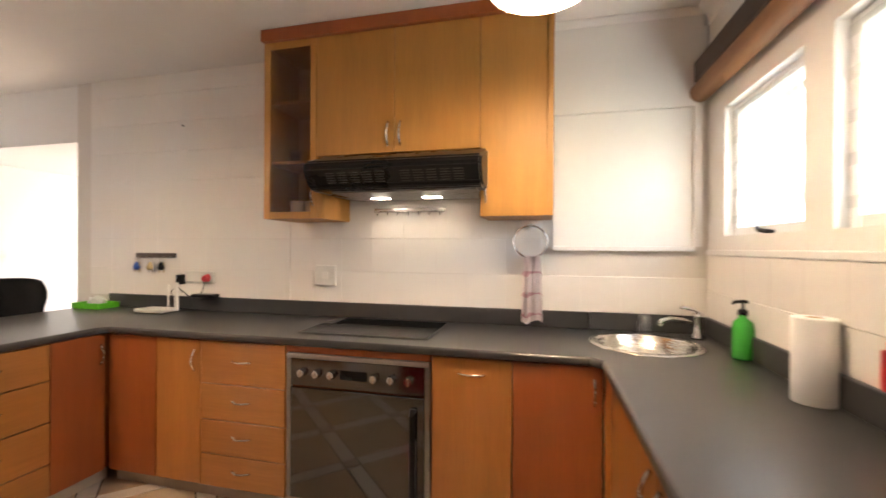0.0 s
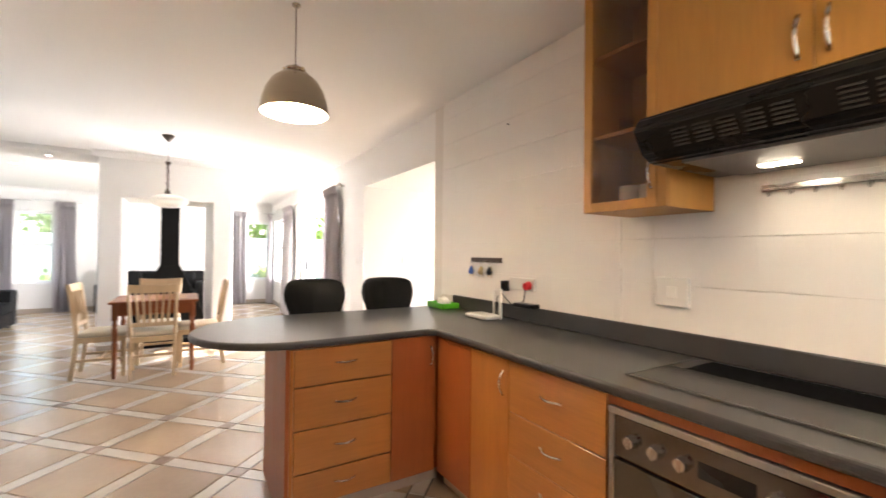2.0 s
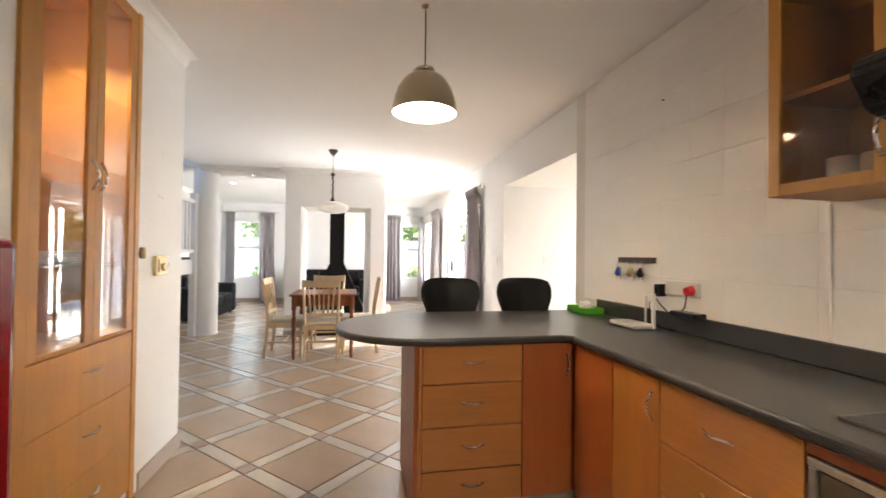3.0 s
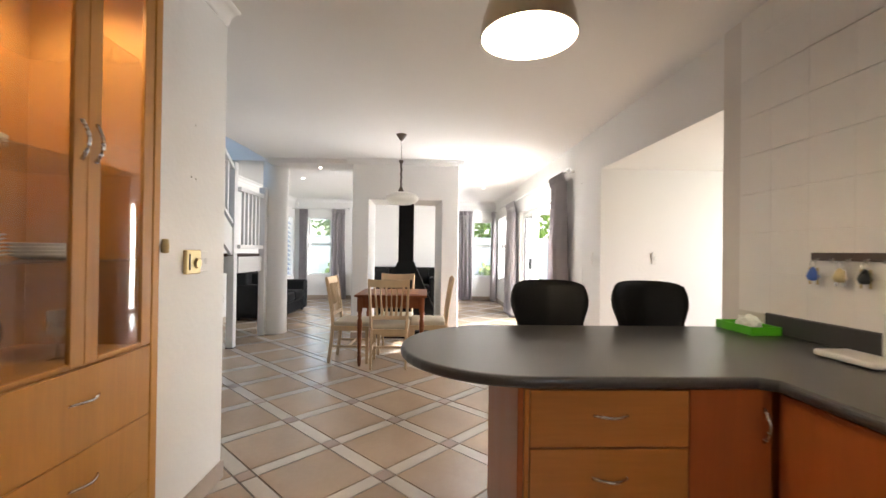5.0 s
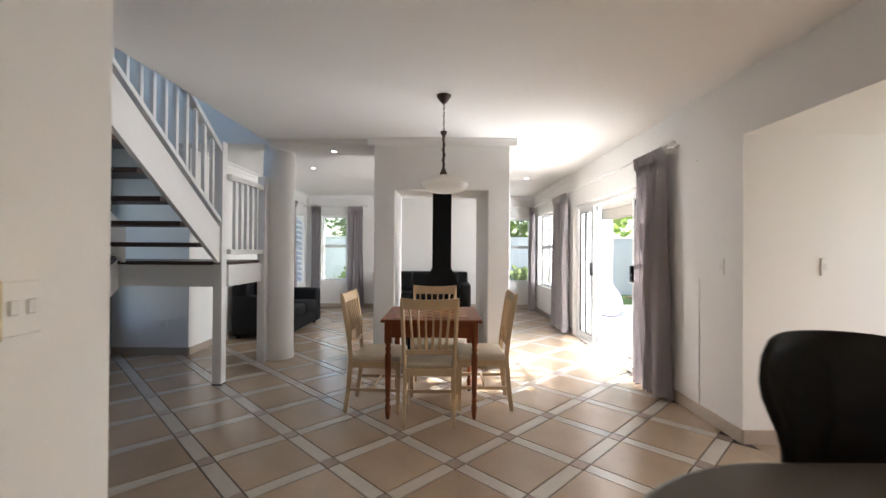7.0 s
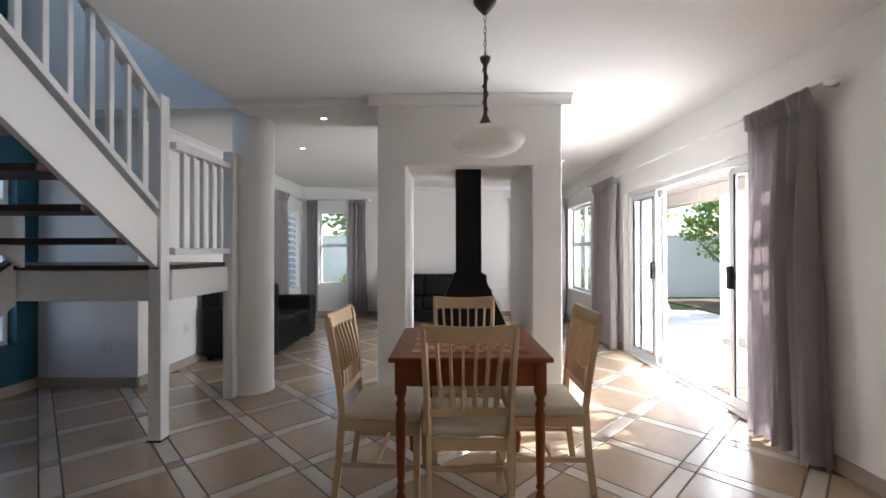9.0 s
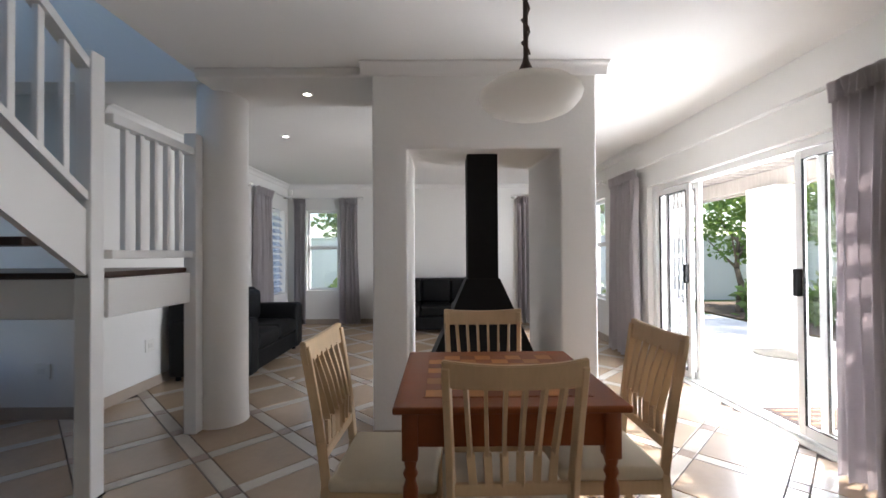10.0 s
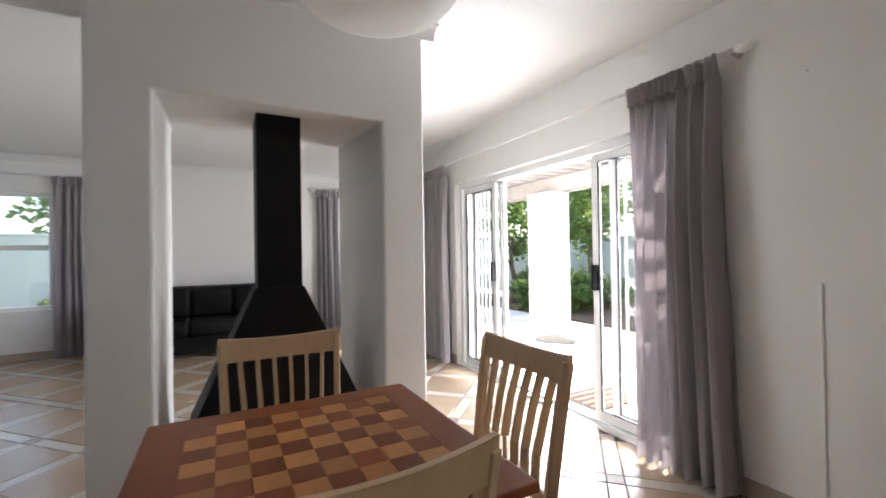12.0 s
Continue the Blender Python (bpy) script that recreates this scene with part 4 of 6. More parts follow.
def drape(x0, x1, z0, z1, yc, push):
    bm = bmesh.new()
    rows = []
    for j in range(9):
        v = j / 8
        w = 0.75 + 0.25 * v
        rows.append([bm.verts.new((x0 + (x1 - x0) * (0.5 + (i / (W - 1) - 0.5) * w), yc + push * math.sin(i * 0.95 + v * 0.7) * (0.5 + 0.5 * v), z1 + (z0 - z1) * v - 0.012 * v * math.sin(i * 0.4))) for i in range(W)])
    for a, b in zip(rows, rows[1:]):
        for i in range(W - 1):
            bm.faces.new((a[i], a[i + 1], b[i + 1], b[i]))
    bmesh.ops.solidify(bm, geom=bm.faces[:], thickness=0.003)
    return bm


part("cloth", drape(-0.375, -0.255, 0.92, 1.295, TILE_Y - 0.05, 0.012), CLOTH, towel, "", True)
for z in (1.20, 1.08, 0.965):
    part("woven_band", drape(-0.376, -0.254, z - 0.012, z + 0.008, TILE_Y - 0.0525, 0.012), CLOTH_BAND, towel, "rose woven band", True)


def wall_plate(name, x0, x1, z0, z1, label):
    p = thing(name, ((x0 + x1) / 2, TILE_Y, z0), label, "socket")
    part("plate", new_box(x0, x1, TILE_Y - 0.022, TILE_Y - 0.001, z0, z1, 0.006, 2), CREAM, p)
    return p


p = wall_plate("isolator_switch", -1.70, -1.555, 1.09, 1.22, "square white isolator switch on the tiles")
part("rocker", new_box(-1.65, -1.605, TILE_Y - 0.026, TILE_Y - 0.02, 1.13, 1.18, 0.002, 1), PLASTIC, p)
p = wall_plate("wall_socket", -2.73, -2.49, 1.085, 1.165, "white double wall socket with a red plug")
for x in (-2.70, -2.66, -2.62, -2.58):
    part("switch_button", new_box(x - 0.01, x + 0.01, TILE_Y - 0.015, TILE_Y - 0.012, 1.135, 1.155, 0.001, 1), CREAM, p)
plug = solid("red_plug", rod(bmesh.new(), (-2.535, TILE_Y - 0.012, 1.12), (-2.535, TILE_Y - 0.055, 1.115), 0.03, 0.022, 20), RED_PLASTIC, "red plug pushed into the wall socket", "plug")
solid("black_plug", new_box(-2.765, -2.725, TILE_Y - 0.065, TILE_Y - 0.012, 1.07, 1.14, 0.006, 2), BLACK, "black power adapter on the socket", "plug")
bm = tube(bmesh.new(), [(-2.535, TILE_Y - 0.05, 1.10), (-2.545, TILE_Y - 0.055, 1.03), (-2.58, TILE_Y - 0.06, 0.995), (-2.66, TILE_Y - 0.055, 0.99), (-2.72, TILE_Y - 0.06, 1.03), (-2.75, TILE_Y - 0.06, 1.06), (-2.79, TILE_Y - 0.07, 1.03), (-2.78, TILE_Y - 0.08, 0.94), (-2.72, TILE_Y - 0.07, 0.905), (-2.60, TILE_Y - 0.06, 0.90)], 0.0035, 6)
solid("power_cable", bm, BLACK, "loose black power cable on the worktop", "cable", smooth=True)
solid("power_brick", new_box(-2.60, -2.43, TILE_Y - 0.10, TILE_Y - 0.026, 0.986, 1.012, 0.006, 2), BLACK, "black power brick on the upstand", "adapter")

rack = thing("key_rack", (-2.99, TILE_Y, 1.22), "dark wooden key rack with keys on hooks", "key rack")
part("board", new_box(-3.17, -2.82, TILE_Y - 0.02, TILE_Y - 0.001, 1.255, 1.29, 0.003, 1), BLIND_DARK, rack)
for k in range(5):
    x = -3.13 + k * 0.07
    part("hook", tube(bmesh.new(), [(x, TILE_Y - 0.02, 1.265), (x, TILE_Y - 0.032, 1.25), (x, TILE_Y - 0.04, 1.26)], 0.003, 6), STEEL, rack)
for x, m1, m2, lab in ((-3.14, KEY_BLUE, BRASS, "blue fob and brass key on a hook"), (-3.02, BRASS, STEEL, "bunch of brass keys on a hook"), (-2.92, BLACK, BRASS, "black fob and key on a hook")):
    keys = thing("key_bunch", (x, TILE_Y - 0.035, 1.15), lab, "keys", "hung keys")
    part("ring", tube(bmesh.new(), [(x + 0.014 * math.sin(a), TILE_Y - 0.036, 1.24 + 0.014 * math.cos(a)) for a in [math.pi * k / 6 for k in range(13)]], 0.0015, 6), STEEL, keys)
    part("fob", lathe(bmesh.new(), [(0.0, 0), (0.018, 0.005), (0.024, 0.02), (0.016, 0.045), (0.006, 0.06), (0.0, 0.062)], (x, TILE_Y - 0.036, 1.165), 14), m1, keys, "", True)
    for j in (-1, 1):
        bm = new_box(x + 0.018 * j - 0.006, x + 0.018 * j + 0.006, TILE_Y - 0.034, TILE_Y - 0.031, 1.15, 1.225, 0.001, 1)
        part("key", bm, m2, keys)

router = thing("wifi_router", (-2.84, 2.76, 0.889), "white router with upright aerials on the worktop", "router")
bm = new_box(-2.93, -2.70, 2.69, 2.83, 0.893, 0.917, 0.008, 2)
part("case", bm, PLASTIC, router)
for x in (-2.80, -2.74):
    part("aerial", new_box(x - 0.006, x + 0.006, 2.83, 2.842, 0.91, 1.07, 0.003, 1), PLASTIC, router, "white aerial")
part("aerial", new_box(-2.71, -2.685, 2.80, 2.815, 0.893, 1.09, 0.004, 1), PLASTIC, router, "white aerial")

tray = thing("green_tray", (-3.42, 2.8, 0.889), "bright green open plastic tray on the worktop", "tray")
bm = bmesh.new()
TX0, TX1, TY0, TY1 = -3.55, -3.30, 2.74, 2.89
box(bm, TX0, TX1, TY0, TY1, 0.889, 0.893)
for a in ((TX0, TX1, TY0, TY0 + 0.005), (TX0, TX1, TY1 - 0.005, TY1), (TX0, TX0 + 0.005, TY0 + 0.005, TY1 - 0.005), (TX1 - 0.005, TX1, TY0 + 0.005, TY1 - 0.005)):
    box(bm, *a, 0.893, 0.93, 0.0015, 1)
part("body", bm, GREEN, tray)
bm = bmesh.new()
bmesh.ops.create_icosphere(bm, subdivisions=3, radius=0.055, matrix=Matrix.Translation((-3.42, 2.82, 0.93)) @ Matrix.Diagonal((1.3, 0.8, 0.75, 1)))
for v in bm.verts:
    v.co += 0.016 * noise.noise_vector(v.co * 40)
solid("paper_crumple", bm, PAPER, "crumpled white tissue in the green tray", "tissue")

bottle = thing("soap_bottle", (0.545, 2.41, 0.889), "green liquid soap bottle with a black pump", "soap bottle")
part("bottle", lathe(bmesh.new(), [(0.0, 0.0), (0.036, 0.0), (0.039, 0.01), (0.039, 0.12), (0.034, 0.15), (0.016, 0.168), (0.016, 0.18), (0.0, 0.18)], (0.545, 2.41, 0.889)), SOAP, bottle, "green soap", True)
part("cap", lathe(bmesh.new(), [(0.0, 0.18), (0.018, 0.18), (0.018, 0.20), (0.006, 0.205), (0.006, 0.24), (0.0, 0.24)], (0.545, 2.41, 0.889), 16), BLACK, bottle, "", True)
part("nozzle", tube(bmesh.new(), [(0.53, 2.33, 1.13), (0.515, 2.33, 1.134), (0.48, 2.325, 1.13), (0.475, 2.325, 1.12)], 0.0065, 8), BLACK, bottle, "black pump nozzle")
roll = thing("paper_roll", (0.525, 1.905, 0.889), "standing roll of white kitchen paper", "kitchen roll")
part("paper", lathe(bmesh.new(), [(0.022, 0.25), (0.053, 0.25), (0.055, 0.246), (0.055, 0.003), (0.053, 0.0), (0.022, 0.0)], (0.525, 1.905, 0.889), 40), PAPER, roll, "", True)
part("core", lathe(bmesh.new(), [(0.022, 0.25), (0.0205, 0.25), (0.0205, 0.0), (0.022, 0.0)], (0.525, 1.905, 0.889), 24), mat("card_core", (0.42, 0.32, 0.22), 0.9), roll, "brown card core", True)
box_r = thing("red_packet", (0.575, 1.66, 0.986), "red packet standing on the upstand", "packet")
part("packet", new_box(0.5685, 0.5805, 1.60, 1.73, 0.9865, 1.09, 0.008, 2), RED_PLASTIC, box_r)
part("flap", new_box(0.57, 0.579, 1.62, 1.71, 1.09, 1.115, 0.006, 2), RED_PLASTIC, box_r)
bm = lathe(bmesh.new(), [(0.0, 0.0), (0.052, 0.0), (0.05, 0.02), (0.032, 0.095), (0.029, 0.098), (0.028, 0.095), (0.047, 0.02)], (0.27, 2.86, 0.889), 24)
solid("upturned_glass", bm, CLEAR, "upturned clear glass behind the sink", "glass", smooth=True)
for x, y in ((-1.70, 2.70), (-1.62, 2.72)):
    mug = thing("mug", (x, y, U0 + 0.018), "white china mug in the glass cabinet", "mug", "mugs")
    part("cup", lathe(bmesh.new(), [(0.0, 0.004), (0.034, 0.004), (0.038, 0.0), (0.04, 0.01), (0.04, 0.095), (0.037, 0.095), (0.036, 0.02), (0.0, 0.012)], (x, y, U0 + 0.0185), 24), CHINA, mug, "", True)
    part("ear", tube(bmesh.new(), [(x + 0.04, y, U0 + 0.10), (x + 0.062, y, U0 + 0.09), (x + 0.062, y, U0 + 0.06), (x + 0.04, y, U0 + 0.045)], 0.005, 6), CHINA, mug)
for x, z in ((-1.74, 1.8365), (-1.60, 1.8365)):
    bm = lathe(bmesh.new(), [(0.0, 0.003), (0.028, 0.0), (0.033, 0.09), (0.031, 0.09), (0.027, 0.008), (0.0, 0.008)], (x, 2.74, z), 20)
    solid("tumbler", bm, CLEAR, "clear glass tumbler in the glass cabinet", "glass", "tumblers", smooth=True)

blind = thing("rolled_blind", (0.5, 1.7, 2.12), "rolled-up bamboo blind below a dark pelmet", "blind")
part("pelmet", new_box(0.505, 0.589, 0.63, 2.88, 2.20, 2.31, 0.006, 1), BLIND_DARK, blind, "dark brown pelmet board")
part("roll", rod(bmesh.new(), (0.535, 0.63, 2.15), (0.535, 2.88, 2.15), 0.05, n=24), BLIND, blind, "rolled bamboo slats", True)
part("cord", rod(bmesh.new(), (0.56, 2.86, 2.12), (0.58, 2.88, 1.95), 0.002, n=6), CREAM, blind)

# dresser let into the wall
DX0, DX1, DF = -3.11, -2.375, 0.062
dresser = thing("glazed_dresser", (-2.77, -0.2, 0.0), "tall honey veneer dresser with glass doors and drawers", "cabinet")
bm = bmesh.new()
for a in ((DX0, DX0 + 0.018, -0.45, DF - 0.02, 0.062, 2.58), (DX1 - 0.018, DX1, -0.45, DF - 0.02, 0.062, 2.58), (DX0 + 0.018, DX1 - 0.018, -0.45, -0.432, 0.062, 2.58),
          (DX0 + 0.018, DX1 - 0.018, -0.432, DF - 0.02, 0.862, 0.88), (DX0 + 0.018, DX1 - 0.018, -0.432, DF - 0.02, 2.50, 2.58)):
    box(bm, *a)
part("body", bm, WOOD_GOLD, dresser)
for x0, x1 in ((DX0 - 0.03, DX0 + 0.012), (DX1 - 0.012, DX1 + 0.04)):
    part("stile", new_box(x0, x1, DF - 0.019, DF + 0.004, 0.0, CEIL - 0.003, 0.003, 1), WOOD_GOLD, dresser)
part("plinth", new_box(DX0 + 0.014, DX1 - 0.014, DF - 0.03, DF - 0.015, 0.001, 0.062), PAINT, dresser)
for z0, z1 in ((0.064, 0.33), (0.333, 0.60), (0.603, 0.875)):
    leaf = part("drawer_front", new_box(DX0 + 0.014, DX1 - 0.014, DF - 0.018, DF, z0, z1, 0.002, 1), WOOD_GOLD, dresser)
    part("handle", handle(bmesh.new(), (-2.77, DF, (z0 + z1) / 2 + 0.03), (1, 0, 0), (0, 1, 0), 0.12), STEEL, leaf, "bowed steel pull", True)
for x0, x1, hx in ((DX0 + 0.014, -2.771, -2.80), (-2.769, DX1 - 0.014, -2.74)):
    bm = bmesh.new()
    for a in ((x0, x0 + 0.055, 0.885, 2.55), (x1 - 0.055, x1, 0.885, 2.55), (x0 + 0.055, x1 - 0.055, 0.885, 0.90), (x0 + 0.055, x1 - 0.055, 2.47, 2.55)):
        box(bm, a[0], a[1], DF - 0.018, DF, a[2], a[3], 0.002, 1)
    pane = new_box(x0 + 0.055, x1 - 0.055, DF - 0.011, DF - 0.007, 0.90, 2.47)
    pull = handle(bmesh.new(), (hx, DF, 1.62), (0, 0, 1), (0, 1, 0), 0.13, 0.006)
    leaf = part("door", bm, WOOD_GOLD, dresser)
    part("pane", pane, CAB_GLASS, leaf, "clear glass")
    part("handle", pull, STEEL, leaf, "bowed steel pull", True)
for z in (1.22, 1.56, 2.02):
    part("shelf", new_box(DX0 + 0.02, DX1 - 0.02, -0.42, DF - 0.04, z, z + 0.008), CLEAR, dresser, "glass shelf")
part("lamp_lens", lathe(bmesh.new(), [(0.0, 0.0), (0.03, 0.0), (0.034, 0.006)], (-2.77, -0.15, 2.492), 20), SPOT_GLOW, dresser, "lit lamp lens")
lamp("dresser_lamp", "SPOT", look((-2.77, -0.15, 2.48), (-2.77, -0.15, 0.9)), 11, (1, 0.8, 0.55), cone=110, radius=0.02)
for x, z, n in ((-2.62, 1.2285, 6), (-2.92, 1.2285, 4), (-2.62, 1.5685, 3)):
    for k in range(n):
        bm = lathe(bmesh.new(), [(0.0, 0.004), (0.06, 0.004), (0.065, 0.0), (0.075, 0.004), (0.11, 0.016), (0.112, 0.019), (0.07, 0.009), (0.0, 0.008)], (x, -0.2, z + k * 0.0125), 28)
        solid("plate", bm, CHINA, "white china plate stacked in the dresser", "plate", "stacked plates", smooth=True)
for x in (-2.95, -2.86, -2.62, -2.52):
    bm = lathe(bmesh.new(), [(0.0, 0.003), (0.03, 0.0), (0.006, 0.008), (0.005, 0.07), (0.03, 0.09), (0.036, 0.13), (0.031, 0.17), (0.03, 0.17), (0.034, 0.13), (0.028, 0.092), (0.0, 0.08)], (x, -0.1, 0.8805), 20)
    solid("wine_glass", bm, CLEAR, "clear wine glass in the dresser", "glass", "dresser glasses", smooth=True)

fridge = thing("red_fridge", (-1.19, 0.36, 0.0), "glossy dark red fridge with rounded edges", "fridge")
part("body", new_box(-1.49, -0.89, 0.07, 0.60, 0.03, 1.31, 0.012, 3), RED, fridge)
part("door", new_box(-1.49, -0.89, 0.604, 0.65, 0.05, 1.312, 0.018, 4), RED, fridge)
part("handle", tube(bmesh.new(), [(-0.94, 0.65, 0.62), (-0.94, 0.69, 0.64), (-0.94, 0.69, 1.1), (-0.94, 0.65, 1.12)], 0.009, 8), CHROME, fridge, "chrome bar handle", True)
for x in (-1.44, -0.94):
    for y in (0.12, 0.55):
        part("foot", rod(bmesh.new(), (x, y, 0.0005), (x, y, 0.031), 0.02), BLACK, fridge)

thermo = thing("thermostat", (-3.47, 0.06, 1.15), "brass thermostat with a round dial", "thermostat")
part("plate", new_box(-3.45, -3.33, 0.051, 0.072, 1.15, 1.265, 0.005, 2), BRASS, thermo)
part("dial", rod(bmesh.new(), (-3.41, 0.072, 1.20), (-3.41, 0.085, 1.20), 0.025, 0.022, 24), BRASS, thermo, "round brass dial")
part("slot", new_box(-3.355, -3.345, 0.0718, 0.074, 1.17, 1.245), BLACK, thermo)
sw = thing("light_switch", (-3.58, 0.06, 1.15), "white light switch with two rockers", "light switch")
part("plate", new_box(-3.535, -3.455, 0.051, 0.06, 1.155, 1.26, 0.003, 2), PLASTIC, sw)
for x in (-3.512, -3.478):
    part("rocker", new_box(x - 0.01, x + 0.01, 0.06, 0.064, 1.195, 1.225, 0.002, 1), CREAM, sw)
solid("door_bumper", lathe(bmesh.new(), [(0.0, 0), (0.014, 0.002), (0.016, 0.03), (0.012, 0.06), (0.0, 0.062)], (-3.165, 0.072, 1.25), 12), BRASS, "small brass hook beside the dresser", "hook", smooth=True)

for i, (y, lab) in enumerate(((1.885, "black quilted bar chair drawn up to the worktop"), (2.47, "black quilted bar chair beside the passage wall"))):
    bar = thing("bar_chair", (-3.76, y, 0.0), lab, "bar chair", "bar chairs", local=True)
    bm = bmesh.new()
    NU, NV = 17, 13
    for side in (0, 1):
        rows = []
        for j in range(NV):
            v = j / (NV - 1)
            half = 0.184 + 0.040 * (0.5 - 0.5 * math.cos(math.pi * min(max((v - 0.5) / 0.32, 0), 1)))
            if v > 0.84:
                half *= math.sqrt(max(0.0, 1 - ((v - 0.84) / 0.16) ** 2 * 0.20))
            row = []
            for k in range(NU):
                uu = 2 * k / (NU - 1) - 1
                tuft = 0.017 * abs(math.sin(uu * math.pi * 1.5)) * abs(math.sin(v * math.pi * 2.2))
                depth = 0.09 * uu * uu
                row.append(bm.verts.new((0.0 - 0.06 * v + depth - (0.028 + tuft if side else -0.028 - tuft) * (1 - 0.7 * max(abs(uu) ** 6, (2 * abs(v - 0.5)) ** 8)), half * uu, 0.60 + 0.515 * v - (0.006 * uu * uu + 0.022 * abs(uu) ** 7) * v)))
            rows.append(row)
        for a, b in zip(rows, rows[1:]):
            for k in range(NU - 1):
                bm.faces.new((a[k], a[k + 1], b[k + 1], b[k]))
        keep = rows if side == 0 else keep + [rows]
        if side == 0:
            keep = [rows]
    edge = lambda r: r[0] + [q[-1] for q in r[1:]] + r[-1][-2::-1] + [q[0] for q in r[-2:0:-1]]
    e0, e1 = edge(keep[0]), edge(keep[1])
    for k in range(len(e0)):
        bm.faces.new((e0[k], e0[(k + 1) % len(e0)], e1[(k + 1) % len(e0)], e1[k]))
    bmesh.ops.recalc_face_normals(bm, faces=bm.faces)
    part("backrest", bm, LEATHER, bar, "", True)
    part("seat", new_box(-0.02, 0.42, -0.22, 0.22, 0.585, 0.66, 0.03, 4), LEATHER, bar, "", True)
    for sx, sy in ((0.0, -0.2), (0.0, 0.2), (0.38, -0.18), (0.38, 0.18)):
        part("leg", rod(bmesh.new(), (sx - 0.03 if sx < 0.1 else sx + 0.02, sy * 1.12, 0.001), (sx + 0.02, sy * 0.9, 0.59), 0.011, 0.016, 10), MATTE_BLACK, bar)

# ---- dining ----
table = thing("dining_table", (-6.31, 0.785, 0.0), "red-brown wooden table with an inlaid chequered top", "table", local=True)
TZ = 0.79
part("tabletop", new_box(-0.392, 0.392, -0.395, 0.395, TZ - 0.026, TZ - 0.0015, 0.008, 3), TABLE_WOOD, table)
for x0, x1, y0, y1 in ((-0.34, 0.34, -0.35, -0.328), (-0.34, 0.34, 0.328, 0.35), (-0.345, -0.323, -0.327, 0.327), (0.323, 0.345, -0.327, 0.327)):
    part("apron", new_box(x0, x1, y0, y1, TZ - 0.15, TZ - 0.0265, 0.002, 1), TABLE_WOOD, table)
for sx in (-1, 1):
    for sy in (-1, 1):
        bm = new_box(sx * 0.335 - 0.027, sx * 0.335 + 0.027, sy * 0.34 - 0.027, sy * 0.34 + 0.027, TZ - 0.19, TZ - 0.027, 0.003, 1)
        lathe(bm, [(0.0, 0.0005), (0.012, 0.0005), (0.018, 0.03), (0.024, 0.10), (0.015, 0.13), (0.023, 0.15), (0.016, 0.165), (0.020, 0.20), (0.025, 0.42), (0.026, 0.50), (0.017, 0.53), (0.026, 0.55), (0.018, 0.57), (0.026, 0.602)], (sx * 0.335, sy * 0.34, 0), 16)
        part("leg", bm, TABLE_WOOD, table, "turned leg", True)
sq = 0.0725
mesh_pale = bpy.data.meshes.new("inlay_square")
bm = new_box(-sq / 2 + 0.0002, sq / 2 - 0.0002, -sq / 2 + 0.0002, sq / 2 - 0.0002, -0.004, 0.0, 0.0004, 1)
bm.to_mesh(mesh_pale)
bm.free()
mesh_dark = mesh_pale.copy()
mesh_pale.materials.append(SQUARE_PALE)
mesh_dark.materials.append(SQUARE_DARK)
for i in range(8):
    for j in range(8):
        ob = new("inlay_square", mesh_pale if (i + j) % 2 else mesh_dark)
        ob.matrix_basis = pose((i - 3.5) * sq, (j - 3.5) * sq, TZ + 0.0006)
        ob.parent = table
bm = bmesh.new()
e = 4 * sq + 0.002
for a in ((-e - 0.006, e + 0.006, -e - 0.006, -e), (-e - 0.006, e + 0.006, e, e + 0.006), (-e - 0.006, -e, -e, e), (e, e + 0.006, -e, e)):
    box(bm, *a, TZ - 0.003, TZ + 0.0002)
part("inlay_line", bm, TABLE_WOOD, table)


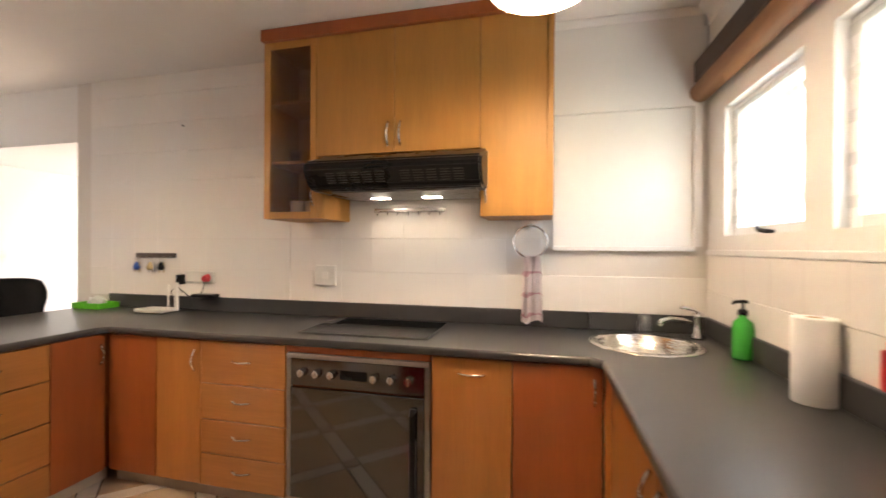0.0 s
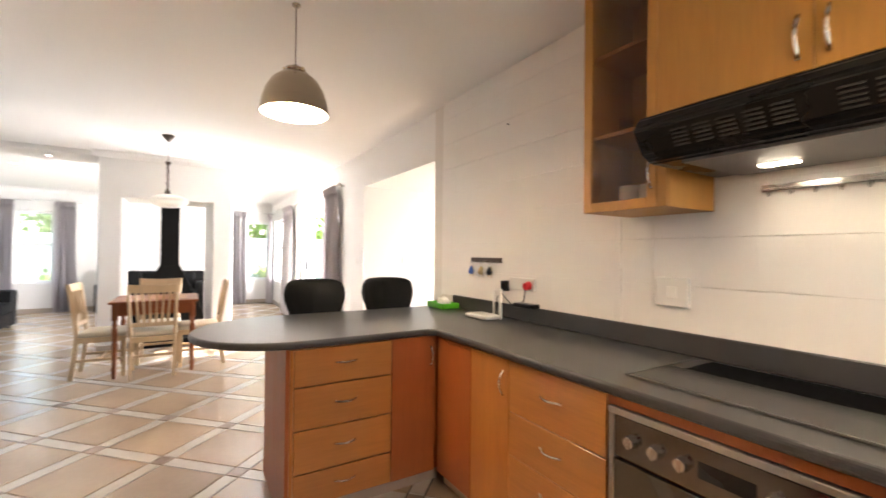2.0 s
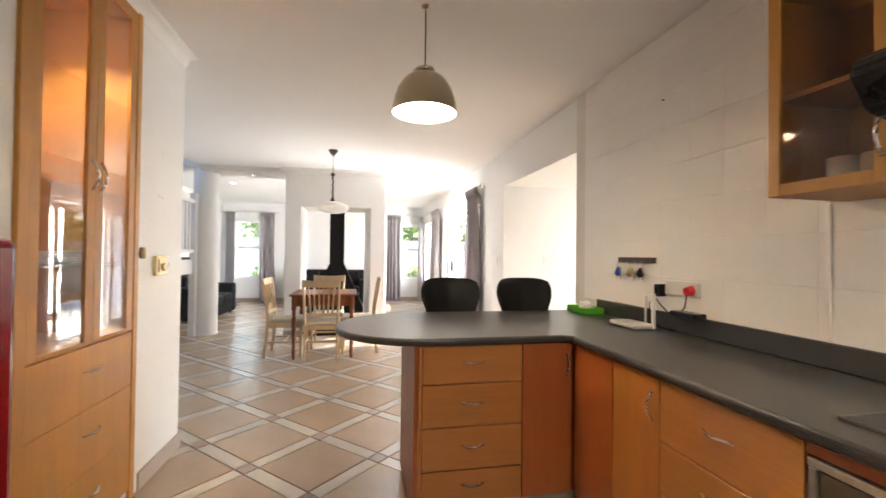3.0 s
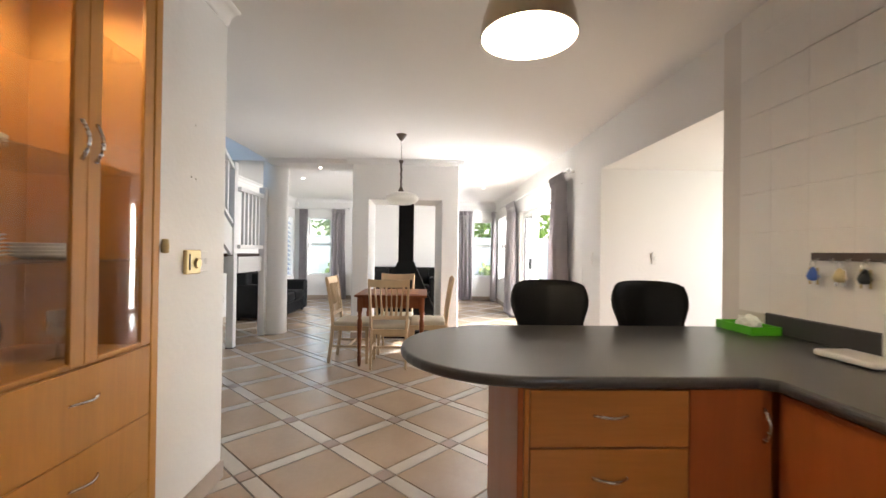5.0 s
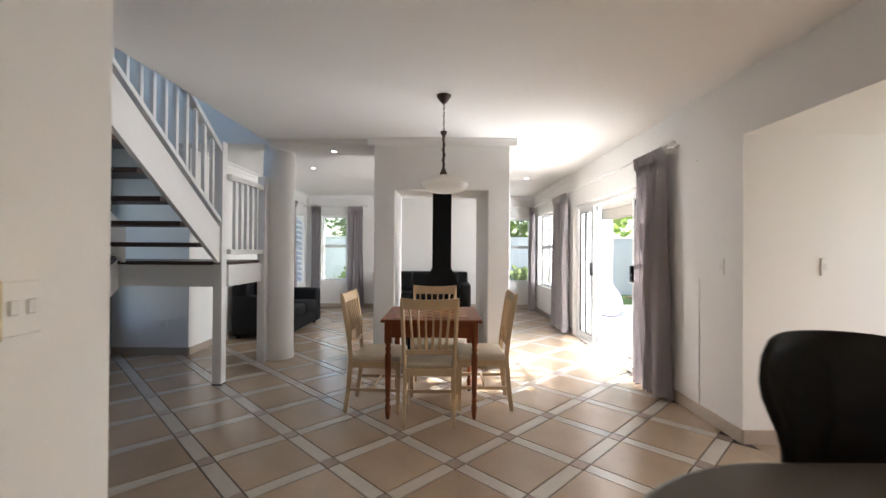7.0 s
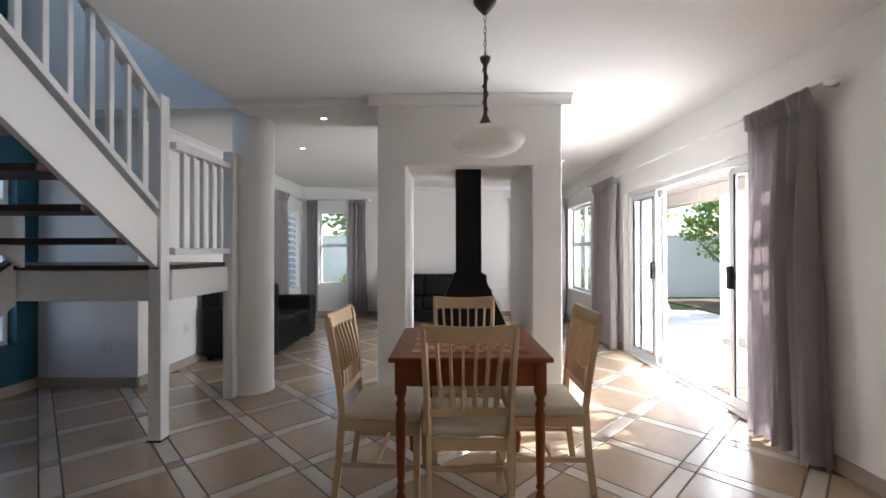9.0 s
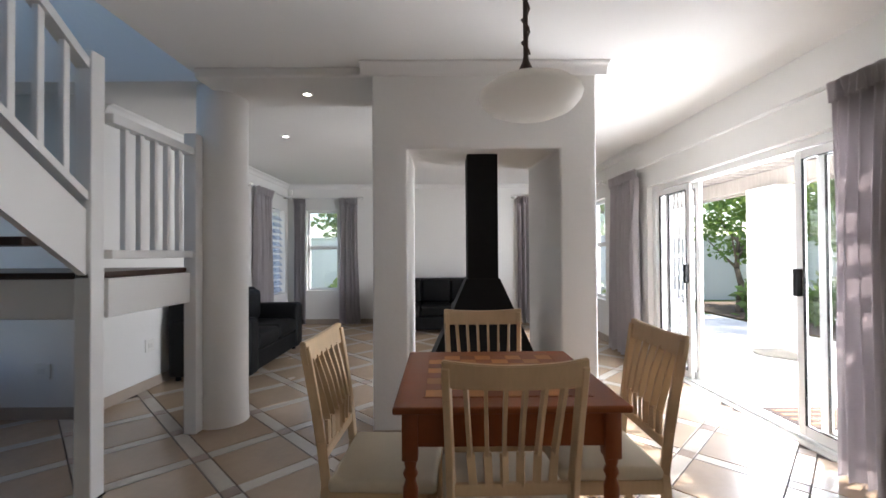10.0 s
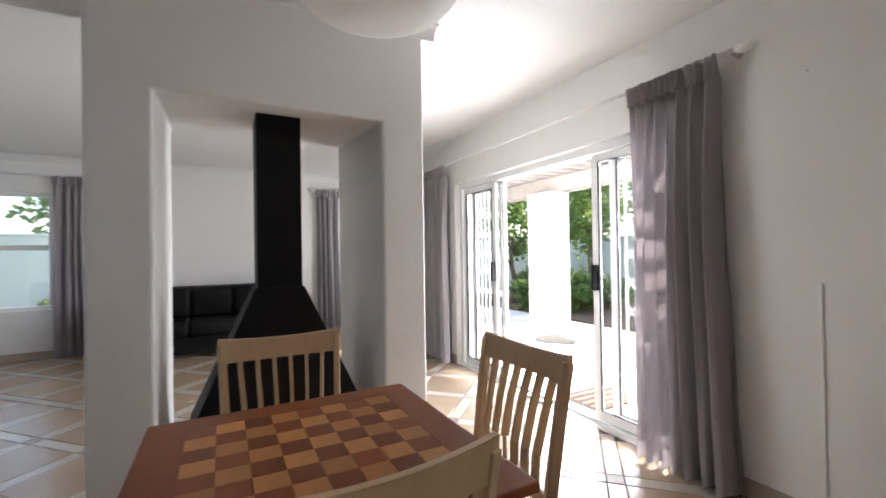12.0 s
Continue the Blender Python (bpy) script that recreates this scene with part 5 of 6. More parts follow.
def dining_chair():
    c = thing("dining_chair", (-6.35, 1.21, 0.0), "pale oak slat-back dining chair with a cream seat", "chair", "chairs round the table", local=True)

    def back_y(z):
        return 0.195 + 0.075 * max(0.0, (z - 0.44) / 0.53) ** 1.3

    for sx in (-1, 1):
        bm = bmesh.new()
        zs = [0.0005, 0.2, 0.44, 0.6, 0.75, 0.88, 0.945]
        pts = [(sx * (0.187 + 0.022 * max(0, z - 0.4) / 0.55), back_y(z) + (0.045 * (1 - z / 0.44) ** 1.5 if z < 0.44 else 0), z) for z in zs]
        for p, q in zip(pts, pts[1:]):
            beam(bm, p, Vector(q) + (Vector(q) - Vector(p)).normalized() * 0.006, 0.024, 0.036, 0.003)
        part("back_leg", bm, CHAIR_WOOD, c)
        bm = bmesh.new()
        for p, q, w in (((sx * 0.195, -0.195, 0.0005), (sx * 0.195, -0.195, 0.42), 0.036),):
            vs = bmesh.ops.create_cone(bm, cap_ends=True, segments=4, radius1=w * 0.55, radius2=w * 0.74, depth=0.42, matrix=Matrix.Translation((p[0], p[1], 0.2105)) @ Matrix.Rotation(radians(45), 4, "Z"))
        part("front_leg", bm, CHAIR_WOOD, c)
        part("side_stretcher", beam(bmesh.new(), (sx * 0.192, -0.185, 0.19), (sx * 0.19, 0.205, 0.19), 0.016, 0.026, 0.002), CHAIR_WOOD, c)
        part("side_rail", beam(bmesh.new(), (sx * 0.195, -0.18, 0.395), (sx * 0.19, 0.19, 0.395), 0.02, 0.055, 0.002), CHAIR_WOOD, c)
    part("cross_stretcher", beam(bmesh.new(), (-0.185, 0.02, 0.19), (0.185, 0.02, 0.19), 0.016, 0.026, 0.002), CHAIR_WOOD, c)
    part("front_rail", beam(bmesh.new(), (-0.18, -0.195, 0.395), (0.18, -0.195, 0.395), 0.02, 0.055, 0.002), CHAIR_WOOD, c)
    part("rear_rail", beam(bmesh.new(), (-0.175, 0.195, 0.395), (0.175, 0.195, 0.395), 0.02, 0.055, 0.002), CHAIR_WOOD, c)
    bm = bmesh.new()
    rows = []
    for k in range(13):
        u = 2 * k / 12 - 1
        x = u * 0.222
        bow = 0.022 * (1 - u * u)
        top, low = 0.965 + 0.014 * u * u - 0.006, 0.882 + 0.004 * u * u
        y0, y1 = back_y(top) + bow, back_y(low) + bow
        rows.append([bm.verts.new(p) for p in ((x, y1 - 0.012, low), (x, y1 + 0.012, low), (x, y0 + 0.011, top), (x, y0 - 0.011, top))])
    for a, b in zip(rows, rows[1:]):
        for k in range(4):
            bm.faces.new((a[k], a[(k + 1) % 4], b[(k + 1) % 4], b[k]))
    bm.faces.new(rows[0])
    bm.faces.new(rows[-1])
    bmesh.ops.recalc_face_normals(bm, faces=bm.faces)
    bmesh.ops.bevel(bm, geom=[e for e in bm.edges if len(e.link_faces) == 2 and e.calc_face_angle() > 0.7], offset=0.004, segments=2, affect="EDGES")
    part("top_rail", bm, CHAIR_WOOD, c)
    part("lower_rail", beam(bmesh.new(), (-0.185, back_y(0.55), 0.55), (0.185, back_y(0.55), 0.55), 0.018, 0.04, 0.003), CHAIR_WOOD, c)
    for k in range(6):
        u = (k - 2.5) / 2.5
        bm = bmesh.new()
        bow = 0.018 * (1 - (u * 0.7) ** 2)
        pts = [(u * 0.125, back_y(0.56), 0.56), (u * 0.133, back_y(0.66) - 0.012, 0.66), (u * 0.142, back_y(0.78) - 0.002, 0.78), (u * 0.15, back_y(0.89) + bow, 0.89)]
        for p, q in zip(pts, pts[1:]):
            beam(bm, p, Vector(q) + (Vector(q) - Vector(p)).normalized() * 0.004, 0.012, 0.026, 0.0)
        part("slat", bm, CHAIR_WOOD, c)
    part("seat", new_box(-0.215, 0.215, -0.215, 0.185, 0.422, 0.475, 0.022, 4), CUSHION, c, "cream padded seat", True)
    return c


chair = dining_chair()
copy_thing(chair, pose(-6.28, 0.33, 0, 0, 0, 177))
copy_thing(chair, pose(-6.08, 0.77, 0, 0, 0, -89))
copy_thing(chair, pose(-6.69, 0.79, 0, 0, 0, 90))

dl = thing("dining_pendant", (-6.08, 0.87, CEIL), "dark metal pendant with an unlit alabaster glass bowl", "pendant lamp")
part("ceiling_rose", lathe(bmesh.new(), [(0.0, 0.0), (0.06, 0.0), (0.058, -0.012), (0.03, -0.05), (0.012, -0.07), (0.0, -0.072)], (-6.08, 0.87, CEIL - 0.001)), BLIND_DARK, dl, "", True)
for k in range(8):
    z = CEIL - 0.075 - k * 0.032
    bm = tube(bmesh.new(), [(-6.08 + (0.006 * math.sin(a) if k % 2 else 0), 0.87 + (0 if k % 2 else 0.006 * math.sin(a)), z - 0.018 + 0.022 * math.cos(a)) for a in [math.pi * j / 5 for j in range(11)]], 0.0022, 5)
    part("chain_link", bm, BLIND_DARK, dl)
part("sleeve", lathe(bmesh.new(), [(0.0, 0.36), (0.028, 0.36), (0.026, 0.345), (0.012, 0.32), (0.009, 0.30), (0.009, 0.08), (0.012, 0.06), (0.03, 0.02), (0.03, 0.012), (0.0, 0.01)], (-6.08, 0.87, 1.935), 20), BLIND_DARK, dl, "", True)
part("twisted_cord", tube(bmesh.new(), [(-6.08 + 0.014 * math.sin(k * 0.9), 0.87 + 0.014 * math.cos(k * 0.9), 2.02 + k * 0.012) for k in range(20)], 0.004, 6), BLIND_DARK, dl)
part("bowl", lathe(bmesh.new(), [(0.02, 0.150), (0.06, 0.146), (0.11, 0.134), (0.155, 0.114), (0.182, 0.092), (0.188, 0.078), (0.182, 0.060), (0.155, 0.030), (0.11, 0.011), (0.05, 0.002), (0.0, 0.0)], (-6.08, 0.885, 1.79), 44), FROST, dl, "pale alabaster glass bowl", True)

# ---- stairs ----
stair = thing("staircase", (-6.800, -2.0, 0.0), "white half-turn staircase with dark open treads", "staircase")
LZ, SLOPE = 1.205, 0.712
NX, NY = -6.795, -1.325
part("newel_post", new_box(NX - 0.045, NX + 0.045, NY - 0.045, NY + 0.045, 0.0005, 2.38, 0.006, 2), PAINT, stair)
part("landing_post", new_box(-7.675, -7.585, -1.31, -1.22, 0.0005, 2.18, 0.006, 2), PAINT, stair)
part("post_foot", new_box(NX - 0.047, NX + 0.047, NY - 0.047, NY + 0.047, 0.0003, 0.012), MATTE_BLACK, stair)
part("landing_board", new_box(-7.66, -6.75, -3.26, -1.29, LZ - 0.035, LZ, 0.006, 2), TREAD, stair, "dark stained landing")
for a in ((-7.584, NX - 0.046, -1.30, -1.26), (NX - 0.03, NX + 0.01, -3.26, NY - 0.046)):
    part("fascia", new_box(*a, 0.955, LZ - 0.036, 0.003, 1), PAINT, stair)
part("fascia", new_box(-7.66, -7.62, -3.26, -1.312, 0.955, LZ - 0.036, 0.003, 1), PAINT, stair)


def sloped(y0, y1, xa, xb, low_a, h, rise):
    """A sloping plank along x: bottom edge at low_a where x is xa."""
    bm = bmesh.new()
    rows = []
    for x in (xa, xb):
        z = low_a + (x - xa) * rise
        rows.append([bm.verts.new(p) for p in ((x, y0, z), (x, y1, z), (x, y1, z + h), (x, y0, z + h))])
    for k in range(4):
        bm.faces.new((rows[0][k], rows[0][(k + 1) % 4], rows[1][(k + 1) % 4], rows[1][k]))
    bm.faces.new(rows[0])
    bm.faces.new(rows[1])
    bmesh.ops.recalc_face_normals(bm, faces=bm.faces)
    return bm


XA, XB = NX + 0.046, -4.3
part("stringer", sloped(-1.345, -1.305, XA, XB, 1.19, 0.345, SLOPE), PAINT, stair)
part("stringer", sloped(-2.26, -2.22, XA, XB, 1.19, 0.345, SLOPE), PAINT, stair)
part("base_rail", sloped(-1.355, -1.295, XA, XB, 1.585, 0.045, SLOPE), PAINT, stair)
part("handrail", sloped(-1.36, -1.29, XA, XB, 2.28, 0.055, SLOPE), PAINT, stair)
for k in range(14):
    x = XA + 0.11 + k * 0.135
    z = 1.60 + (x - XA) * SLOPE
    part("baluster", new_box(x - 0.017, x + 0.017, -1.342, -1.308, z, z + 0.69, 0.003, 1), PAINT, stair)
for k in range(9):
    x = NX + 0.20 + k * 0.25
    z = LZ + 0.178 * (k + 1)
    part("tread", new_box(x - 0.15, x + 0.14, -2.22, -1.345, z - 0.04, z, 0.006, 2), TREAD, stair, "dark stained tread")
# balustrade of the landing
part("base_rail", new_box(-7.584, NX - 0.046, -1.30, -1.24, 1.275, 1.325, 0.005, 2), PAINT, stair)
part("handrail", new_box(-7.584, NX - 0.046, -1.305, -1.235, 2.02, 2.075, 0.006, 2), PAINT, stair)
for k in range(5):
    x = -7.584 + 0.123 * (k + 1)
    part("baluster", new_box(x - 0.017, x + 0.017, -1.287, -1.253, 1.325, 2.02, 0.003, 1), PAINT, stair)
# lower flight
XC = -5.12
part("stringer", sloped(-2.34, -2.30, XA - 0.02, XC, 0.93, 0.30, -SLOPE * 0.95), PAINT, stair)
part("stringer", sloped(-3.25, -3.21, XA - 0.02, XC, 0.93, 0.30, -SLOPE * 0.95), PAINT, stair)
for k in range(6):
    x = NX + 0.20 + k * 0.26
    z = LZ - 0.172 * (k + 1)
    part("tread", new_box(x - 0.15, x + 0.14, -3.21, -2.34, z - 0.04, z, 0.006, 2), TREAD, stair, "dark stained tread")
part("handrail", sloped(-2.35, -2.29, XA - 0.02, XC, 1.24, 0.022, -SLOPE * 0.95), TREAD, stair, "dark capping rail")

# ---- curtains ----


def curtain(name, axis, a0, a1, at, label, top=2.24, low=0.02, flare=0.0, folds=7, amp=0.055):
    """A gathered curtain: a pleated heading, folds that deepen towards the hem."""
    c = thing(name, ((a0 + a1) / 2, at, low) if axis == "x" else (at, (a0 + a1) / 2, low), label, "curtain", "curtains")
    nu, nv = folds * 18 + 1, 22
    face = -1 if at > 0 else 1  # the side turned to the room

    def cloth(z0, z1, n, gather):
        bm = bmesh.new()
        rows = []
        for j in range(n):
            v = j / (n - 1)
            z = z1 + (z0 - z1) * v
            s = (top - z) / (top - low)
            row = []
            for i in range(nu):
                u = i / (nu - 1)
                w = 1 - 0.06 * math.sin(min(s * 1.5, 1) * math.pi) * (0 if gather else 1)
                a = a0 + (a1 - a0) * (0.5 + (u - 0.5) * w) + flare * s * s * u
                ph = 2 * math.pi * folds * u + 0.5 * math.sin(2.2 * s + a0) + 1.5 * math.sin(u * 5 + a0 * 3)
                dep = amp * (0.45 + 0.55 * min(s * 2.5, 1)) * (1.1 - 2.2 * abs(math.sin(ph / 2)) ** 0.9 + 0.16 * math.sin(2 * ph + 2.0 * s + a0) + 0.25 * math.sin(0.37 * ph + 2 * s))
                dep *= -face
                zz = z
                if gather:
                    fine = 1.7 * ph + 1.1 * math.sin(u * 13)
                    dep = dep * v + face * (0.024 * (1 - v) + 0.006 * v) + 0.027 * (1 - 0.35 * v) * math.sin(fine) + 0.006 * math.sin(0.4 * fine)
                    zz += 0.011 * math.sin(fine + 1) * (1 - v)
                elif v == 1:
                    zz -= 0.012 * math.sin(ph)
                row.append(bm.verts.new((a, at + dep, zz) if axis == "x" else (at + dep, a, zz)))
            rows.append(row)
        for p, q in zip(rows, rows[1:]):
            for i in range(nu - 1):
                bm.faces.new((p[i], p[i + 1], q[i + 1], q[i]))
        bmesh.ops.solidify(bm, geom=bm.faces[:], thickness=0.003)
        return bm

    part("drop", cloth(low, top - 0.09, nv, False), FABRIC_GREY, c, "", True)
    part("heading", cloth(top - 0.105, top + 0.012, 7, True), FABRIC_GREY, c, "gathered heading", True)
    return c


def rail_for(axis, a0, a1, at, z, wall, finial=True):
    r = thing("curtain_rod", ((a0 + a1) / 2, at, z) if axis == "x" else (at, (a0 + a1) / 2, z), "white curtain rod with ball ends on brackets", "curtain rod", "curtain rods")
    pt = (lambda a, b=None: (a, at if b is None else b, z)) if axis == "x" else (lambda a, b=None: (at if b is None else b, a, z))
    part("rod", rod(bmesh.new(), pt(a0), pt(a1), 0.013, n=14), PAINT, r, "", True)
    for a, s in ((a0, -1), (a1, 1)):
        bm = bmesh.new()
        c = Vector(pt(a + s * 0.03))
        bmesh.ops.create_uvsphere(bm, u_segments=16, v_segments=10, radius=0.03, matrix=Matrix.Translation(c) @ (Matrix.Diagonal((1.7, 1, 1, 1)) if axis == "x" else Matrix.Diagonal((1, 1.7, 1, 1))))
        part("finial", bm, PAINT, r, "", True)
        part("bracket", rod(bmesh.new(), pt(a - s * 0.04), pt(a - s * 0.04, wall), 0.009, 0.018, 10), STEEL, r)
    return r


rail_for("x", -10.35, -6.36, 2.865, 2.27, NORTH)
rail_for("x", -12.26, -10.55, 2.865, 2.30, NORTH)
rail_for("y", -2.2, -0.95, -12.26, 2.33, BACK)
rail_for("y", 1.93, 2.85, -12.26, 2.33, BACK)
rail_for("x", -12.2, -10.7, -2.21, 2.33, -2.3)
curtain("curtain", "x", -6.98, -6.45, 2.865, "lilac-grey curtain drawn open beside the sliding door", 2.26, 0.02, 0.06, 7, 0.065)
curtain("curtain", "x", -10.200, -9.42, 2.865, "lilac-grey curtain drawn open beside the sliding door", 2.26, 0.02, 0.05, 7)
curtain("curtain", "x", -12.22, -11.92, 2.865, "lilac-grey curtain in the living room corner", 2.29, 0.02, 0.0, 4)
curtain("curtain", "y", -2.16, -1.93, -12.26, "lilac-grey curtain beside the living room window", 2.32, 0.02, 0.0, 4)
curtain("curtain", "y", -1.32, -0.98, -12.26, "lilac-grey curtain beside the living room window", 2.32, 0.02, 0.06, 4)
curtain("curtain", "y", 1.97, 2.34, -12.26, "lilac-grey curtain beside the living room window", 2.32, 0.02, 0.0, 4)
curtain("curtain", "x", -11.4, -10.8, -2.21, "lilac-grey curtain beside the louvred window", 2.32, 0.02, 0.0, 6)

# ---- living room ----


def sofa(name, x0, x1, y0, y1, face, label, seats):
    """A boxy leather sofa; face tells which way it looks: '+x' or '+y'."""
    s = thing(name, ((x0 + x1) / 2, (y0 + y1) / 2, 0), label, "sofa", "sofas")
    if face == "+y":
        part("base", new_box(x0 + 0.02, x1 - 0.02, y0 + 0.05, y1 - 0.03, 0.06, 0.27, 0.02, 3), LEATHER, s)
        part("backrest", new_box(x0 + 0.03, x1 - 0.03, y0, y0 + 0.25, 0.2, 0.86, 0.05, 4), LEATHER, s, "", True)
        for a in (x0, x1 - 0.22):
            part("armrest", new_box(a, a + 0.22, y0 + 0.02, y1, 0.05, 0.64, 0.05, 4), LEATHER, s, "", True)
        w = (x1 - x0 - 0.46) / seats
        for k in range(seats):
            a = x0 + 0.23 + k * w
            part("seat_cushion", new_box(a, a + w - 0.005, y0 + 0.24, y1 - 0.01, 0.272, 0.45, 0.045, 4), LEATHER, s, "", True)
            part("back_cushion", new_box(a, a + w - 0.005, y0 + 0.2, y0 + 0.4, 0.451, 0.84, 0.06, 4), LEATHER, s, "", True)
    else:
        part("base", new_box(x0 + 0.05, x1 - 0.03, y0 + 0.02, y1 - 0.02, 0.06, 0.27, 0.02, 3), LEATHER, s)
        part("backrest", new_box(x0, x0 + 0.25, y0 + 0.03, y1 - 0.03, 0.2, 0.86, 0.05, 4), LEATHER, s, "", True)
        for a in (y0, y1 - 0.22):
            part("armrest", new_box(x0 + 0.02, x1, a, a + 0.22, 0.05, 0.64, 0.05, 4), LEATHER, s, "", True)
        w = (y1 - y0 - 0.46) / seats
        for k in range(seats):
            a = y0 + 0.23 + k * w
            part("seat_cushion", new_box(x0 + 0.24, x1 - 0.01, a, a + w - 0.005, 0.272, 0.45, 0.045, 4), LEATHER, s, "", True)
            part("back_cushion", new_box(x0 + 0.2, x0 + 0.4, a, a + w - 0.005, 0.451, 0.86, 0.06, 4), LEATHER, s, "", True)
    for a in (x0 + 0.08, x1 - 0.1):
        for b in (y0 + 0.08, y1 - 0.1):
            part("foot", rod(bmesh.new(), (a, b, 0.0005), (a, b, 0.07), 0.025), MATTE_BLACK, s)


sofa("sofa", -10.4, -8.800, -2.25, -1.38, "+y", "black leather two-seat sofa against the side wall", 2)
sofa("sofa", -12.2, -11.3, -0.52, 1.45, "+x", "black leather sofa against the end wall", 3)

fire = thing("steel_fireplace", (-7.66, 0.855, 0.0), "black steel fireplace with a tall square flue", "fireplace")
part("flue", new_box(-7.77, -7.550, 0.745, 0.965, 1.105, 2.03, 0.004, 1), MATTE_BLACK, fire)
bm = bmesh.new()
levels = [(1.11, -7.78, -7.54, 0.735, 0.975), (0.42, -7.9, -7.46, 0.43, 1.28), (0.34, -7.9, -7.46, 0.43, 1.28)]
rows = [[bm.verts.new(p) for p in ((x0, y0, z), (x1, y0, z), (x1, y1, z), (x0, y1, z))] for z, x0, x1, y0, y1 in levels]
for a, b in zip(rows, rows[1:]):
    for k in range(4):
        bm.faces.new((a[k], a[(k + 1) % 4], b[(k + 1) % 4], b[k]))
bm.faces.new(rows[0])
bmesh.ops.recalc_face_normals(bm, faces=bm.faces)
part("smoke_hood", bm, MATTE_BLACK, fire)
part("hearth", new_box(-7.92, -7.44, 0.41, 1.30, 0.0005, 0.10, 0.006, 1), MATTE_BLACK, fire)
for x in (-7.880, -7.48):
    for y in (0.45, 1.26):
        part("stand", new_box(x - 0.02, x + 0.02, y - 0.02, y + 0.02, 0.10, 0.34), MATTE_BLACK, fire)

for x, y, z in ((-7.75, -0.465, 2.525), (-9.12, -1.14, CEIL), (-7.96, 2.24, CEIL), (-9.9, 2.3, CEIL)):
    d = thing("downlight", (x, y, z), "small round recessed downlight, lit", "downlight", "downlights")
    part("bezel", lathe(bmesh.new(), [(0.028, -0.001), (0.042, -0.001), (0.042, -0.006), (0.03, -0.008), (0.028, -0.004)], (x, y, z), 28), PAINT, d, "", True)
    part("lens", lathe(bmesh.new(), [(0.0, -0.0035), (0.0285, -0.003)], (x, y, z), 24), SPOT_GLOW, d, "lit lens")

# switches, sockets and cable cover on the white walls


def switch_on(name, axis, face, a, z, w, h, s, label):
    p = thing(name, (a, face, z) if axis == "x" else (face, a, z), label, "light switch")
    for nm, ww, hh, d0, d1 in (("plate", w, h, 0.001, 0.011), ("rocker", w * 0.45, h * 0.35, 0.011, 0.015)):
        lo, hi = sorted((face + s * d0, face + s * d1))
        bm = new_box(a - ww / 2, a + ww / 2, lo, hi, z - hh / 2, z + hh / 2, 0.002, 1) if axis == "x" else new_box(lo, hi, a - ww / 2, a + ww / 2, z - hh / 2, z + hh / 2, 0.002, 1)
        part(nm, bm, PLASTIC if nm == "plate" else CREAM, p)


switch_on("light_switch", "x", NORTH, -5.81, 1.22, 0.05, 0.12, -1, "narrow white light switch by the passage")
switch_on("light_switch", "y", -5.595, 3.52, 1.23, 0.05, 0.12, 1, "narrow white light switch in the passage")
switch_on("wall_socket", "y", -5.595, 3.9, 0.36, 0.12, 0.12, 1, "white wall socket in the passage")
switch_on("wall_socket", "y", -7.9, -2.62, 0.38, 0.13, 0.12, 1, "white wall socket below the stairs")
switch_on("wall_socket", "x", -2.3, -8.65, 0.42, 0.12, 0.12, 1, "white wall socket behind the sofa")
solid("cable_cover", new_box(-6.096, -6.082, NORTH - 0.007, NORTH - 0.001, 0.096, 1.115, 0.002, 1), PAINT, "narrow white cable cover on the wall", "cable cover")
solid("picture_nail", rod(bmesh.new(), (-6.12, NORTH, 2.08), (-6.12, NORTH - 0.012, 2.083), 0.004, n=8), STEEL, "small nail in the white wall", "nail")
s = thing("alarm_sensor", (BACK + 0.05, -2.2, 2.45), "small white alarm sensor in the corner", "sensor")
part("case", new_box(BACK + 0.005, BACK + 0.05, -2.26, -2.20, 2.40, 2.50, 0.01, 2), PLASTIC, s)

# ---- outdoors ----
G = -0.16
setting("ground", new_box(-300, 300, -300, 300, G - 0.6, G), LAWN, "green garden lawn", "ground")
deck = thing("patio_deck", (-8.9, 4.6, G), "pale timber patio deck outside the sliding door", "patio", "", "structure")
me = None
for k in range(40):
    x = -13.4 + k * 0.2
    bm = new_box(x, x + 0.193, 3.181, 6.3, G + 0.001, -0.03, 0.003, 1)
    if me is None:
        me = part("deck_board", bm, PATIO, deck).data
    else:
        bm.free()
        ob = new("deck_board", me)
        ob.matrix_basis = Matrix.Translation(SPACE[deck].translation + Vector((0, 0, 0))) @ Matrix.Translation((k * 0.2, 0, 0)) @ Matrix.Translation(-SPACE[deck].translation)
        ob.parent = deck
solid("door_sill", new_box(-9.4, -6.64, NORTH + 0.0, NORTH + 0.22, -0.03, 0.005, 0.003, 1), PATIO, "pale sill below the sliding door", "sill", kind="structure")
per = thing("pergola", (-9.4, 5.1, -0.03), "weathered timber pergola on white plastered pillars", "pergola")
for x in (-13.6, -10.14, -6.0):
    part("pillar", new_box(x - 0.27, x + 0.27, 4.85, 5.2, -0.03, 2.16, 0.015, 2), OUT_WALL, per, "white plastered pillar")
for y in (4.98, 5.2):
    part("beam", new_box(-14.0, -5.4, y, y + 0.07, 2.161, 2.38, 0.005, 1), BEAM, per)
for k in range(34):
    x = -13.6 + k * 0.25
    part("rafter", new_box(x, x + 0.055, 3.19, 5.7, 2.381, 2.46, 0.004, 1), BEAM, per)
for k in range(11):
    y = 3.3 + k * 0.22
    part("batten", new_box(-13.8, -5.3, y, y + 0.04, 2.461, 2.495, 0.003, 1), BEAM, per)
